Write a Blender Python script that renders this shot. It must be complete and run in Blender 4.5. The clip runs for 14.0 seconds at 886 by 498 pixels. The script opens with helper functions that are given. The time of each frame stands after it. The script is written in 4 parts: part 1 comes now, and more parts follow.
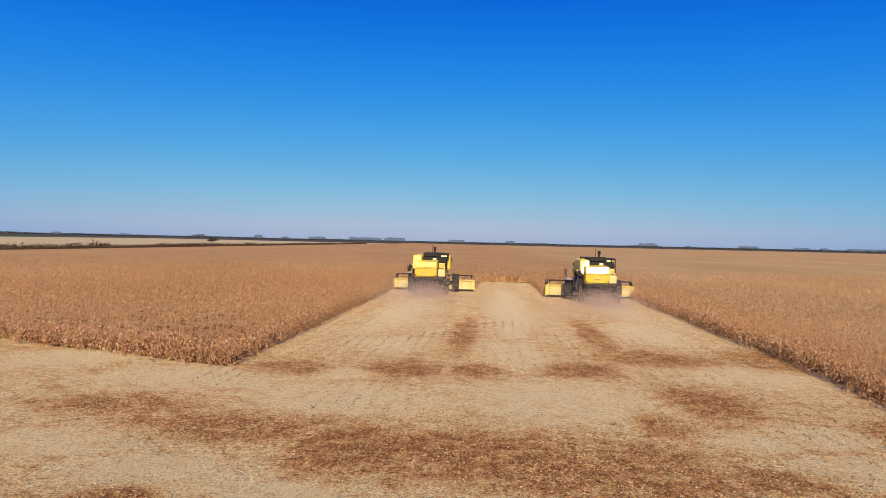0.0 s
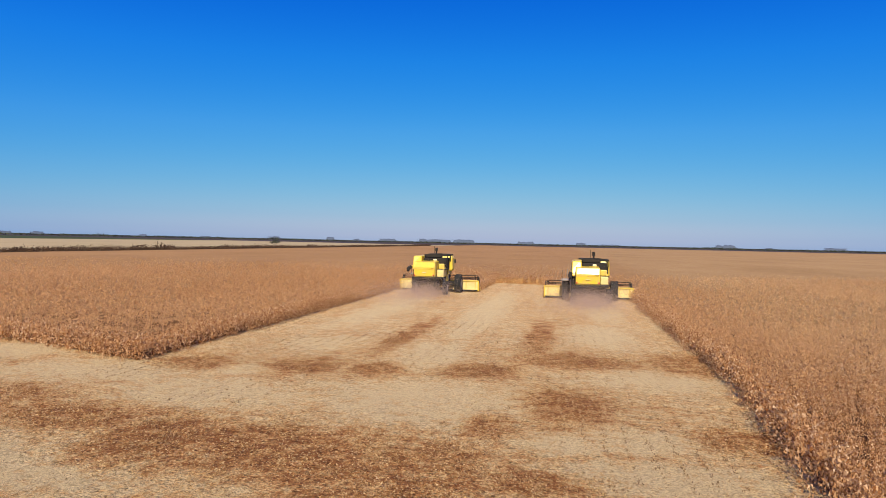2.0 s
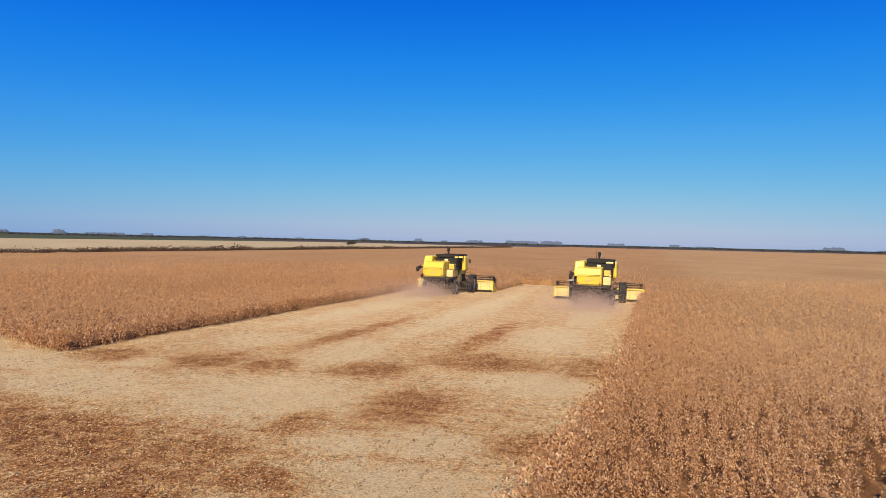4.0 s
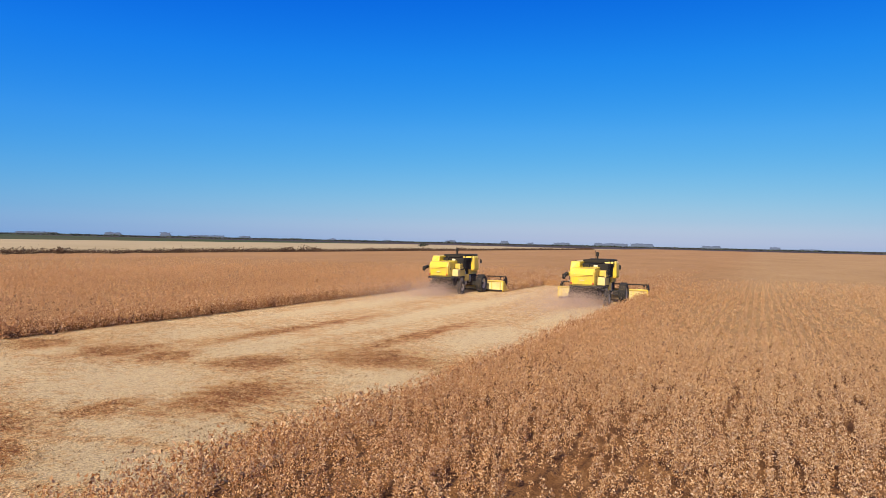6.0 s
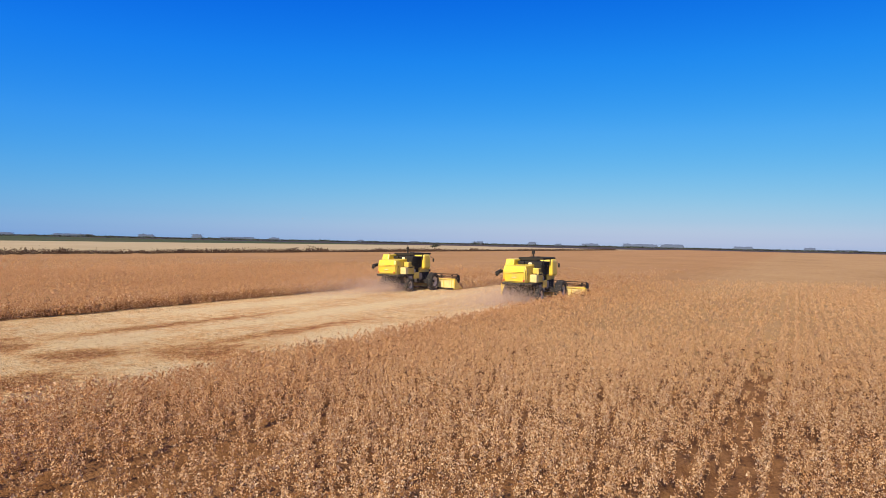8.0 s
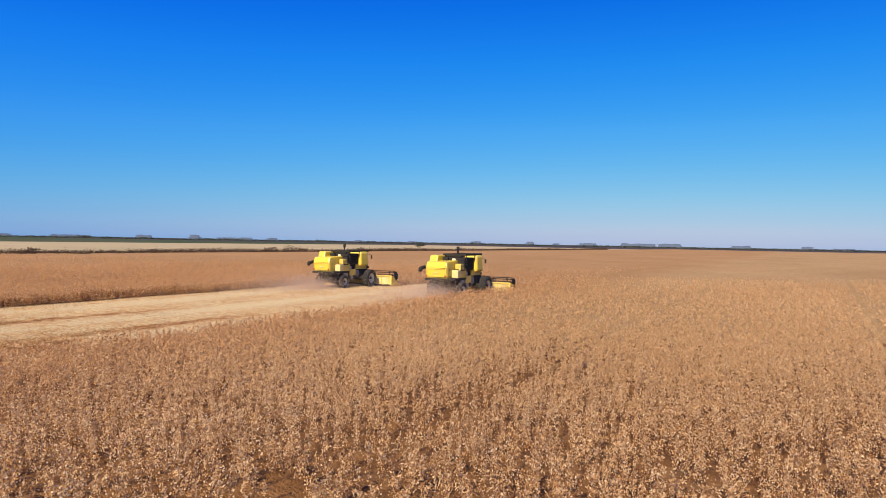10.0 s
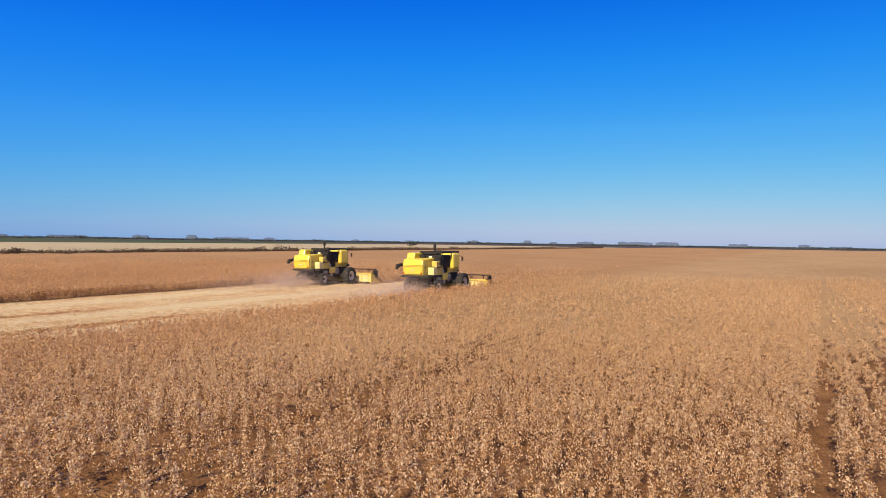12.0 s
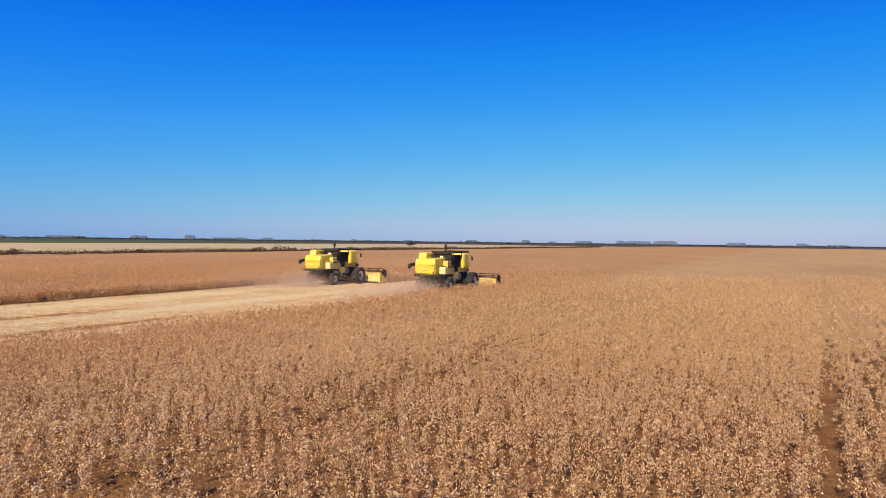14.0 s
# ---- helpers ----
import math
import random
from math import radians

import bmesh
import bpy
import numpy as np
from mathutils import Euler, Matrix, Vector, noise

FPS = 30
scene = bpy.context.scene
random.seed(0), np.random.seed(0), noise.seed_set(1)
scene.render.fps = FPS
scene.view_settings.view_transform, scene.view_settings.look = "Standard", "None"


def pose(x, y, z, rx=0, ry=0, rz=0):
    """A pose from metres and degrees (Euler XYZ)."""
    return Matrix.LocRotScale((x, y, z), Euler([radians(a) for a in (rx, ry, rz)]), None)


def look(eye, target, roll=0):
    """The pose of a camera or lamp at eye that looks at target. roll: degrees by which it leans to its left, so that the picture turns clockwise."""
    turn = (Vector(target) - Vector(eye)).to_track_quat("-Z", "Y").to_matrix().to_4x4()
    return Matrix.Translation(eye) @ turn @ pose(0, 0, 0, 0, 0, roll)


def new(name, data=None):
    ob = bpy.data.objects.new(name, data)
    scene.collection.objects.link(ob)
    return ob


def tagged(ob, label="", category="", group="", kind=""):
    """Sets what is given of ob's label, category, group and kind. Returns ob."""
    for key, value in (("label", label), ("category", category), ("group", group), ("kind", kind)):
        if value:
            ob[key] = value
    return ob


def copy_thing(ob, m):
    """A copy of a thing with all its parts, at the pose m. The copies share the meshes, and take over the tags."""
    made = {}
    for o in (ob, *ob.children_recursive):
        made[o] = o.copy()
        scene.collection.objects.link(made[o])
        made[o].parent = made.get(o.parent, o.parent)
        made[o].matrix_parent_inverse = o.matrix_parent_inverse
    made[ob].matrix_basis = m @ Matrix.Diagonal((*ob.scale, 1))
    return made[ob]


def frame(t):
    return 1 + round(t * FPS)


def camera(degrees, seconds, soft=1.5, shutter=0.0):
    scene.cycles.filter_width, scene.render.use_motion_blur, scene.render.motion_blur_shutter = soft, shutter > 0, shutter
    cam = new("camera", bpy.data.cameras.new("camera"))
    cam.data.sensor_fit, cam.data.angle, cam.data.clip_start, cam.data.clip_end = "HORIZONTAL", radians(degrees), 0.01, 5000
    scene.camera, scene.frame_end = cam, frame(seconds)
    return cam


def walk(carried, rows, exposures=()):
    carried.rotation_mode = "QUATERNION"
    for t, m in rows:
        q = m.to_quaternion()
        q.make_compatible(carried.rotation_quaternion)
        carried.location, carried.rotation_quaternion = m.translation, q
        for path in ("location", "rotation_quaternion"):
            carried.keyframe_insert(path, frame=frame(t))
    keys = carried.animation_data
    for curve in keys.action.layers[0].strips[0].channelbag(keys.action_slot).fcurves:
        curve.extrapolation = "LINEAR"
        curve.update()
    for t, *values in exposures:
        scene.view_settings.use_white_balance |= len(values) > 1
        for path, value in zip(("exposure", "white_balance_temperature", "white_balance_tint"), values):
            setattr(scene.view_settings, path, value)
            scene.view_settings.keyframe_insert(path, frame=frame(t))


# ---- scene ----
# ---- camera and its way: a drone sliding to the right, then hovering ----
cam = camera(66.1, 14.0, soft=0.8)
PATH = [  # seconds, x, y, z, yaw to the left of +y, pitch, roll
    (0, 0.703, 2.298, 4.753, 4.06, -0.68, 1.27),
    (0.5, 2.279, 2.296, 4.725, 5.54, -0.65, 1.23),
    (1, 3.932, 2.430, 4.748, 7.09, -0.64, 1.22),
    (1.5, 5.560, 2.571, 4.789, 8.57, -0.64, 1.22),
    (2, 7.141, 2.769, 4.827, 10.01, -0.64, 1.23),
    (4.5, 16.092, 5.338, 4.850, 19.39, -0.66, 1.29),
    (5, 17.867, 5.964, 4.838, 21.16, -0.65, 1.29),
    (5.5, 19.777, 6.617, 4.826, 23.02, -0.64, 1.29),
    (6, 21.782, 7.409, 4.814, 24.93, -0.63, 1.27),
    (6.5, 23.739, 8.178, 4.803, 26.64, -0.62, 1.25),
    (7, 25.711, 9.059, 4.789, 27.43, -0.60, 1.22),
    (7.5, 27.562, 10.038, 4.770, 27.44, -0.59, 1.19),
    (8, 29.289, 10.848, 4.745, 27.42, -0.58, 1.15),
    (8.5, 31.044, 11.860, 4.712, 27.44, -0.57, 1.11),
    (9, 32.569, 12.590, 4.671, 27.41, -0.56, 1.07),
    (11.5, 37.696, 15.880, 4.474, 27.38, -0.61, 0.86),
    (12, 37.695, 15.853, 4.474, 27.26, -0.63, 0.82),
    (12.5, 37.662, 15.820, 4.493, 27.17, -0.65, 0.78),
    (13, 37.641, 15.808, 4.524, 27.14, -0.66, 0.75),
    (13.5, 37.634, 15.809, 4.549, 27.13, -0.67, 0.71),
    (14, 37.532, 15.758, 4.533, 27.12, -0.67, 0.66),
]


def seen_from(x, y, z, yaw, pitch, roll):
    a, b = radians(yaw), radians(pitch)
    ahead = Vector((-math.sin(a) * math.cos(b), math.cos(a) * math.cos(b), math.sin(b)))
    return look((x, y, z), Vector((x, y, z)) + 2 * ahead, roll)


walk(cam, [(t, seen_from(*row)) for t, *row in PATH], [(0.0, 0.58), (3.0, 0.62), (8.0, 0.74), (14.0, 0.76)])

# ---- daylight: clear sky, sun high behind the camera ----
SUN_AZIMUTH, SUN_ELEVATION = 175.0, 40.0  # degrees clockwise from +y, degrees up
HAZE = ((0.0, 1.32, 1.06, 0.90), (0.012, 1.12, 0.99, 0.90), (0.035, 1.08, 0.96, 0.92), (0.094, 1.42, 1.02, 1.0), (0.158, 1.60, 1.07, 1.07), (0.255, 0.95, 1.02, 1.08), (0.34, 0.5, 0.82, 0.99))
sky_world = bpy.data.worlds.new("sky")
scene.world = sky_world
sky_world.use_nodes = True
wn, wl = sky_world.node_tree.nodes, sky_world.node_tree.links
sky_tex = wn.new("ShaderNodeTexSky")
sky_tex.sky_type = "NISHITA"
sky_tex.sun_disc = False
sky_tex.sun_elevation, sky_tex.sun_rotation = radians(SUN_ELEVATION), radians(SUN_AZIMUTH)
sky_tex.altitude, sky_tex.air_density, sky_tex.dust_density, sky_tex.ozone_density = 100, 1.0, 0.4, 4.0
# a deep, dry blue: each colour of the sky falls off at its own rate above the horizon
split_sky, join_sky = wn.new("ShaderNodeSeparateColor"), wn.new("ShaderNodeCombineColor")
wl.new(sky_tex.outputs["Color"], split_sky.inputs[0])
for channel, (level, power) in enumerate(((0.0147, 2.58), (0.400, 1.04), (3.85, 0.12))):
    lift, gain = wn.new("ShaderNodeMath"), wn.new("ShaderNodeMath")
    lift.operation, gain.operation = "POWER", "MULTIPLY"
    lift.inputs[1].default_value, gain.inputs[1].default_value = power, level
    wl.new(split_sky.outputs[channel], lift.inputs[0])
    wl.new(lift.outputs[0], gain.inputs[0])
    wl.new(gain.outputs[0], join_sky.inputs[channel])
# dry haze lies low over the plain; higher up the blue deepens
sky_way, sky_up, haze, hazed = (wn.new("ShaderNode" + kind) for kind in ("TexCoord", "SeparateXYZ", "ValToRGB", "VectorMath"))
wl.new(sky_way.outputs["Generated"], sky_up.inputs[0])
wl.new(sky_up.outputs[2], haze.inputs["Fac"])
while len(haze.color_ramp.elements) < len(HAZE):
    haze.color_ramp.elements.new(0.5)
for element, (height, *tint) in zip(haze.color_ramp.elements, HAZE):
    element.position, element.color = height, (*[0.5 * c for c in tint], 1)
double = wn.new("ShaderNodeVectorMath")
double.operation, hazed.operation = "SCALE", "MULTIPLY"
double.inputs["Scale"].default_value = 2.0
wl.new(haze.outputs["Color"], double.inputs[0])
wl.new(double.outputs[0], hazed.inputs[0])
wl.new(join_sky.outputs[0], hazed.inputs[1])
wl.new(hazed.outputs[0], wn["Background"].inputs["Color"])
wn["Background"].inputs["Strength"].default_value = 0.10

sun = new("sun", bpy.data.lights.new("sun", "SUN"))
sun.data.energy, sun.data.angle, sun.data.color = 5.0, radians(0.53), (1.0, 0.89, 0.70)
az, el = radians(SUN_AZIMUTH), radians(SUN_ELEVATION)
to_sun = Vector((math.sin(az) * math.cos(el), math.cos(az) * math.cos(el), math.sin(el)))
sun.matrix_world = look(to_sun * 100, (0, 0, 0))

# ---- materials ----


RIPE = ((24.0, 12.0), (0.945, 0.862, 0.805))  # over which x the riper stretch begins, and its tint


class Nodes:
    """A small builder of node materials."""

    def __init__(self, name, rough=0.8, metal=0.0, spec=0.3):
        self.mat = bpy.data.materials.new(name)
        self.mat.use_nodes = True
        self.n, self.l = self.mat.node_tree.nodes, self.mat.node_tree.links
        self.bsdf = self.n["Principled BSDF"]
        self.bsdf.inputs["Roughness"].default_value = rough
        self.bsdf.inputs["Metallic"].default_value = metal
        self.bsdf.inputs["Specular IOR Level"].default_value = spec
        self.coord = self.n.new("ShaderNodeTexCoord").outputs["Object"]

    def put(self, socket, value):
        if hasattr(value, "is_linked"):
            self.l.new(value, socket)
        else:
            socket.default_value = value

    def math(self, op, a, b=0.0, clamp=False):
        m = self.n.new("ShaderNodeMath")
        m.operation, m.use_clamp = op, clamp
        self.put(m.inputs[0], a), self.put(m.inputs[1], b)
        return m.outputs[0]

    def vec(self, op, a, b=(0, 0, 0)):
        m = self.n.new("ShaderNodeVectorMath")
        m.operation = op
        self.put(m.inputs[0], a), self.put(m.inputs[1], b)
        return m.outputs["Value" if op == "LENGTH" else 0]

    def noise(self, scale, detail=4, stretch=(1, 1, 1), turn=0.0, rough=0.55):
        mp = self.n.new("ShaderNodeMapping")
        mp.inputs["Scale"].default_value = stretch
        mp.inputs["Rotation"].default_value = (0, 0, radians(turn))
        self.l.new(self.coord, mp.inputs["Vector"])
        t = self.n.new("ShaderNodeTexNoise")
        t.inputs["Scale"].default_value, t.inputs["Detail"].default_value, t.inputs["Roughness"].default_value = scale, detail, rough
        self.l.new(mp.outputs[0], t.inputs["Vector"])
        return t.outputs["Fac"]

    def ramp(self, fac, *stops):
        r = self.n.new("ShaderNodeValToRGB")
        while len(r.color_ramp.elements) < len(stops):
            r.color_ramp.elements.new(0.5)
        for e, (at, c) in zip(r.color_ramp.elements, stops):
            e.position, e.color = at, (*c, 1) if len(c) == 3 else c
        self.l.new(fac, r.inputs["Fac"])
        return r.outputs["Color"]

    def span(self, fac, a, b, lo=0.0, hi=1.0):
        m = self.n.new("ShaderNodeMapRange")
        m.interpolation_type = "SMOOTHSTEP"
        self.put(m.inputs[0], fac)
        for k, v in zip((1, 2, 3, 4), (a, b, lo, hi)):
            m.inputs[k].default_value = v
        return m.outputs[0]

    def mix(self, fac, a, b, mode="MIX"):
        m = self.n.new("ShaderNodeMix")
        m.data_type, m.blend_type = "RGBA", mode
        self.put(m.inputs["Factor"], fac)
        for s, v in ((m.inputs[6], a), (m.inputs[7], b)):
            self.put(s, (*v, 1) if isinstance(v, tuple) and len(v) == 3 else v)
        return m.outputs[2]

    def ripen(self, c):
        x = self.n.new("ShaderNodeSeparateXYZ")
        self.l.new(self.coord, x.inputs[0])
        drift = self.math("ADD", x.outputs[0], self.math("MULTIPLY", self.noise(0.08, 3), 10.0))
        (a, b), tint = RIPE
        return self.mix(self.span(drift, a + 5, b + 5), c, self.mix(1.0, c, tint, "MULTIPLY"))

    def island(self):
        return self.n.new("ShaderNodeNewGeometry").outputs["Random Per Island"]

    def bump(self, height, strength, distance):
        b = self.n.new("ShaderNodeBump")
        b.inputs["Strength"].default_value, b.inputs["Distance"].default_value = strength, distance
        self.l.new(height, b.inputs["Height"])
        self.l.new(b.outputs[0], self.bsdf.inputs["Normal"])

    def leafy(self, c, share=0.4):
        """Thin dry leaves: light also comes through them."""
        t, mixer = self.n.new("ShaderNodeBsdfTranslucent"), self.n.new("ShaderNodeMixShader")
        mixer.inputs[0].default_value = share
        self.l.new(c, t.inputs["Color"])
        self.l.new(self.bsdf.outputs[0], mixer.inputs[1])
        self.l.new(t.outputs[0], mixer.inputs[2])
        self.l.new(mixer.outputs[0], self.n["Material Output"].inputs["Surface"])
        return self.colour(c)

    def colour(self, c):
        self.put(self.bsdf.inputs["Base Color"], (*c, 1) if isinstance(c, tuple) and len(c) == 3 else c)
        return self.mat


def plain(name, rgb, rough=0.6, metal=0.0, spec=0.4, wear=0.25, scale=6.0, dirt=(0.3, 0.2, 0.11), dull=0.25):
    """Paint, rubber or metal with dust lying on it at two scales."""
    m = Nodes(name, rough, metal, spec)
    big, small = m.noise(scale * 0.25, 3), m.noise(scale * 4, 5)
    both = m.math("ADD", m.math("MULTIPLY", big, 0.6), m.math("MULTIPLY", small, 0.4))
    fac = m.math("MULTIPLY", m.span(both, 0.42, 0.68), wear)
    m.put(m.bsdf.inputs["Roughness"], m.span(both, 0.3, 0.7, rough, min(1.0, rough + dull)))
    return m.colour(m.mix(fac, rgb, dirt))


# patches of bare brown litter and of pale chaff on the stubble: x, y, half width, half length
BROWN = [(-9.8, 20.6, 2.2, 1.2), (-5.5, 19.0, 2.6, 1.4), (-2.0, 17.7, 2.0, 2.0), (0.2, 17.6, 2.0, 2.1), (2.4, 17.2, 2.2, 2.2), (4.4, 17.0, 2.2, 2.0), (4.2, 15.0, 2.2, 1.2), (6.6, 16.5, 1.4, 0.9),
         (-6.7, 26.8, 1.6, 1.5), (-2.6, 27.6, 1.5, 1.9), (0.3, 27.6, 1.1, 1.4), (4.2, 28.2, 1.6, 1.7), (7.9, 31.3, 2.6, 1.8), (12.1, 31.8, 1.5, 2.8), (7.2, 23.4, 1.3, 2.2),
         (11.8, 20.8, 1.3, 1.2), (-6.0, 13.9, 0.9, 0.8), (-0.6, 38.0, 0.7, 7.0), (6.0, 38.5, 0.7, 8.0), (5.3, 20.9, 0.7, 1.3)]
PALE = [(-15.4, 27.2, 2.4, 2.2), (-9.2, 24.6, 3.4, 2.0), (-3.8, 22.6, 3.0, 2.0), (-4.2, 26.0, 1.0, 1.0), (3.0, 23.2, 3.2, 2.7), (1.8, 31.5, 1.4, 3.6), (10.4, 28.3, 2.6, 2.0),
        (9.2, 20.1, 1.4, 1.1), (7.2, 19.4, 1.0, 0.8), (-9.3, 16.9, 2.2, 1.1), (-6.2, 15.5, 2.2, 1.1), (-3.2, 14.6, 1.7, 0.8), (9.6, 17.4, 2.2, 1.2), (-3.9, 33.4, 1.8, 2.4), (9.2, 40.0, 1.7, 4.5),
        (2.0, 52.0, 1.4, 16.0), (-5.0, 52.0, 1.6, 14.0), (10.0, 55.0, 1.4, 9.0)]


def patches(m, where, wobble):
    total = None
    for x, y, a, b in where:
        off = m.vec("MULTIPLY", m.vec("SUBTRACT", m.coord, (x, y, 0)), (1 / a, 1 / b, 0))
        d = m.math("ADD", m.vec("LENGTH", off), wobble)
        one = m.span(d, 1.4, 0.5)
        total = one if total is None else m.math("MAXIMUM", total, one)
    return total


def stubble_colour(m):
    """Cut stubble: pale straw, brown litter, streaks along the passes."""
    ragged = m.math("ADD", m.math("MULTIPLY", m.noise(0.8, 6, rough=0.7), 0.6), m.math("MULTIPLY", m.noise(3.0, 6, (1, 0.6, 1), rough=0.8), 0.4))
    wobble = m.math("MULTIPLY", m.math("SUBTRACT", ragged, 0.5), 2.8)
    brown, pale = patches(m, BROWN, wobble), patches(m, PALE, wobble)
    streak = m.noise(0.9, 5, (1, 0.05, 1))
    broad = m.noise(0.32, 5, (0.6, 1, 1), rough=0.65)
    clump = m.noise(1.9, 5, (0.8, 1, 1), rough=0.75)
    fine = m.noise(8.0, 7, (1, 0.6, 1), rough=0.8)
    grit = m.noise(20.0, 5, (0.8, 1, 1), rough=0.9)
    tone = m.math("ADD", m.math("ADD", m.math("MULTIPLY", streak, 0.08), m.math("MULTIPLY", broad, 0.14)), m.math("ADD", m.math("MULTIPLY", clump, 0.40), m.math("MULTIPLY", fine, 0.38)))
    tone = m.math("ADD", tone, m.math("SUBTRACT", m.math("ADD", m.math("MULTIPLY", pale, 0.065), 0.008), m.math("MULTIPLY", brown, 0.082)))
    c = m.ramp(tone, (0.385, (0.205, 0.078, 0.024)), (0.43, (0.345, 0.160, 0.054)), (0.485, (0.475, 0.288, 0.116)), (0.56, (0.525, 0.385, 0.193)))
    rough = m.math("SUBTRACT", 1.0, m.math("MULTIPLY", pale, 0.45))  # the pale chaff lies smooth, the brown litter in clods
    clods = m.math("MULTIPLY", m.span(grit, 0.40, 0.57, 0.42, 1.36), m.span(m.noise(6.5, 4, (0.8, 1, 1), rough=0.75), 0.35, 0.45, 0.42, 1.05))
    clods = m.math("ADD", 1.0, m.math("MULTIPLY", m.math("SUBTRACT", clods, 1.0), rough))
    return m.mix(1.0, c, clods, "MULTIPLY"), fine, grit


def ground_material():
    m = Nodes("stubble_ground", 0.95, spec=0.1)
    c, fine, grit = stubble_colour(m)
    sep = m.n.new("ShaderNodeSeparateXYZ")
    m.l.new(m.coord, sep.inputs[0])
    # other fields far off: pale stubble past the ditch, green and ploughed land beyond
    past = m.span(sep.outputs[0], -119, -123)
    wander = m.math("MULTIPLY", m.noise(0.006, 3), 60.0)
    green = m.span(m.math("ADD", sep.outputs[0], wander), -395, -405)
    ahead = m.span(m.math("ADD", sep.outputs[1], wander), 880, 890)
    patch = m.noise(0.004, 3)
    far_field = m.ramp(m.noise(0.03, 4), (0.3, (0.31, 0.235, 0.122)), (0.7, (0.38, 0.29, 0.155)))
    far_green = m.ramp(patch, (0.35, (0.036, 0.050, 0.016)), (0.55, (0.050, 0.060, 0.022)), (0.7, (0.07, 0.062, 0.03)))
    far_dark = m.ramp(patch, (0.35, (0.036, 0.030, 0.028)), (0.6, (0.062, 0.045, 0.038)))
    c = m.mix(past, c, far_field)
    ditch = m.math("MULTIPLY", m.span(sep.outputs[0], -109.5, -111.0), m.span(sep.outputs[0], -124.5, -122.0))
    c = m.mix(ditch, c, m.ramp(m.noise(0.4, 4), (0.3, (0.07, 0.035, 0.02)), (0.7, (0.15, 0.075, 0.04))))
    c = m.mix(green, c, far_green)
    c = m.mix(ahead, c, far_dark)
    m.bump(m.math("ADD", m.math("MULTIPLY", fine, 0.6), m.math("MULTIPLY", grit, 0.4)), 1.0, 0.10)
    return m.colour(c)


def litter_material():
    m = Nodes("chaff_litter", 0.9, spec=0.15)
    c, _, _ = stubble_colour(m)
    own = m.ramp(m.island(), (0.0, (0.05, 0.022, 0.009)), (0.36, (0.22, 0.10, 0.037)), (0.62, (0.50, 0.31, 0.13)), (1.0, (0.74, 0.56, 0.31)))
    return m.leafy(m.mix(0.6, c, own), 0.3)


def crop_material(name, contrast=1.0):
    m = Nodes(name, 0.9, spec=0.04)
    broad = m.noise(0.05, 4, (1, 0.5, 1))
    mid = m.noise(0.6, 4)
    own = m.ramp(m.math("ADD", m.math("MULTIPLY", m.island(), contrast), 0.54 * (1 - contrast)), (0.0, (0.25, 0.108, 0.038)), (0.28, (0.45, 0.258, 0.120)), (0.6, (0.62, 0.408, 0.215)), (0.88, (0.73, 0.525, 0.31)), (1.0, (0.83, 0.67, 0.46)))
    tint = m.ramp(m.math("ADD", m.math("MULTIPLY", broad, 0.6), m.math("MULTIPLY", mid, 0.4)), (0.3, (0.89, 0.815, 0.737)), (0.7, (1.04, 1.035, 1.025)))
    return m.leafy(m.ripen(m.mix(1.0, own, tint, "MULTIPLY")), 0.42)


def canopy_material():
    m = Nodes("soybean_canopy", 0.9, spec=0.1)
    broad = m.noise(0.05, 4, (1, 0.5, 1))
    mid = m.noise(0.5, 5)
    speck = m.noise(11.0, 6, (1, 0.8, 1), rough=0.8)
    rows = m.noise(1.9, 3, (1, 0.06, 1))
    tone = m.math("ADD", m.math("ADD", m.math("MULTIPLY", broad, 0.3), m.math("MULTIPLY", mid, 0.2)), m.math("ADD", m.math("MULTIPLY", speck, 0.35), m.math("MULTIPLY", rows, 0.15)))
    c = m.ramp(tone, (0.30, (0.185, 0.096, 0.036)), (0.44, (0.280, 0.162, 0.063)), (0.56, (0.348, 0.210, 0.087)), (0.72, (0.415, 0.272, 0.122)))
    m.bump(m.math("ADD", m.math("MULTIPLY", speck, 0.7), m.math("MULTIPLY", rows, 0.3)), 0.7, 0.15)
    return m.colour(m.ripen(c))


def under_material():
    m = Nodes("stems_soil_and_gap_shade", 0.95, spec=0.05)
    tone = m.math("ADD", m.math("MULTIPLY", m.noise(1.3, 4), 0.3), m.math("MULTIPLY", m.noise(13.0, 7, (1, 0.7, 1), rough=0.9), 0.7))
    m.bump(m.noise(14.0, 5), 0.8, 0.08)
    # stems and soil, with the shade between the plants painted into the brown
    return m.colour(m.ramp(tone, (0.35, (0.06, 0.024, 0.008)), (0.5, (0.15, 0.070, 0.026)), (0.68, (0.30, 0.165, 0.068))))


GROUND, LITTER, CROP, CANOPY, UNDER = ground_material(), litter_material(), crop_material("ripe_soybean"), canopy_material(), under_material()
CROP_EVEN = crop_material("closed_ripe_soybean", 0.36)
YELLOW = plain("yellow_paint", (0.60, 0.42, 0.032), 0.3, spec=0.45, wear=0.34, dull=0.2)
YELLOW_GLOSS = plain("polished_yellow_paint", (0.60, 0.42, 0.035), 0.23, spec=0.5, wear=0.3, dull=0.03)
YELLOW_OLD = plain("dusty_yellow_paint", (0.55, 0.385, 0.055), 0.45, spec=0.4, wear=0.5)
CREAM = plain("cream_panel", (0.74, 0.62, 0.36), 0.35, spec=0.5, wear=0.3)
BLACK = plain("black_frame", (0.016, 0.014, 0.012), 0.7, spec=0.25, wear=0.16, dirt=(0.11, 0.075, 0.045))
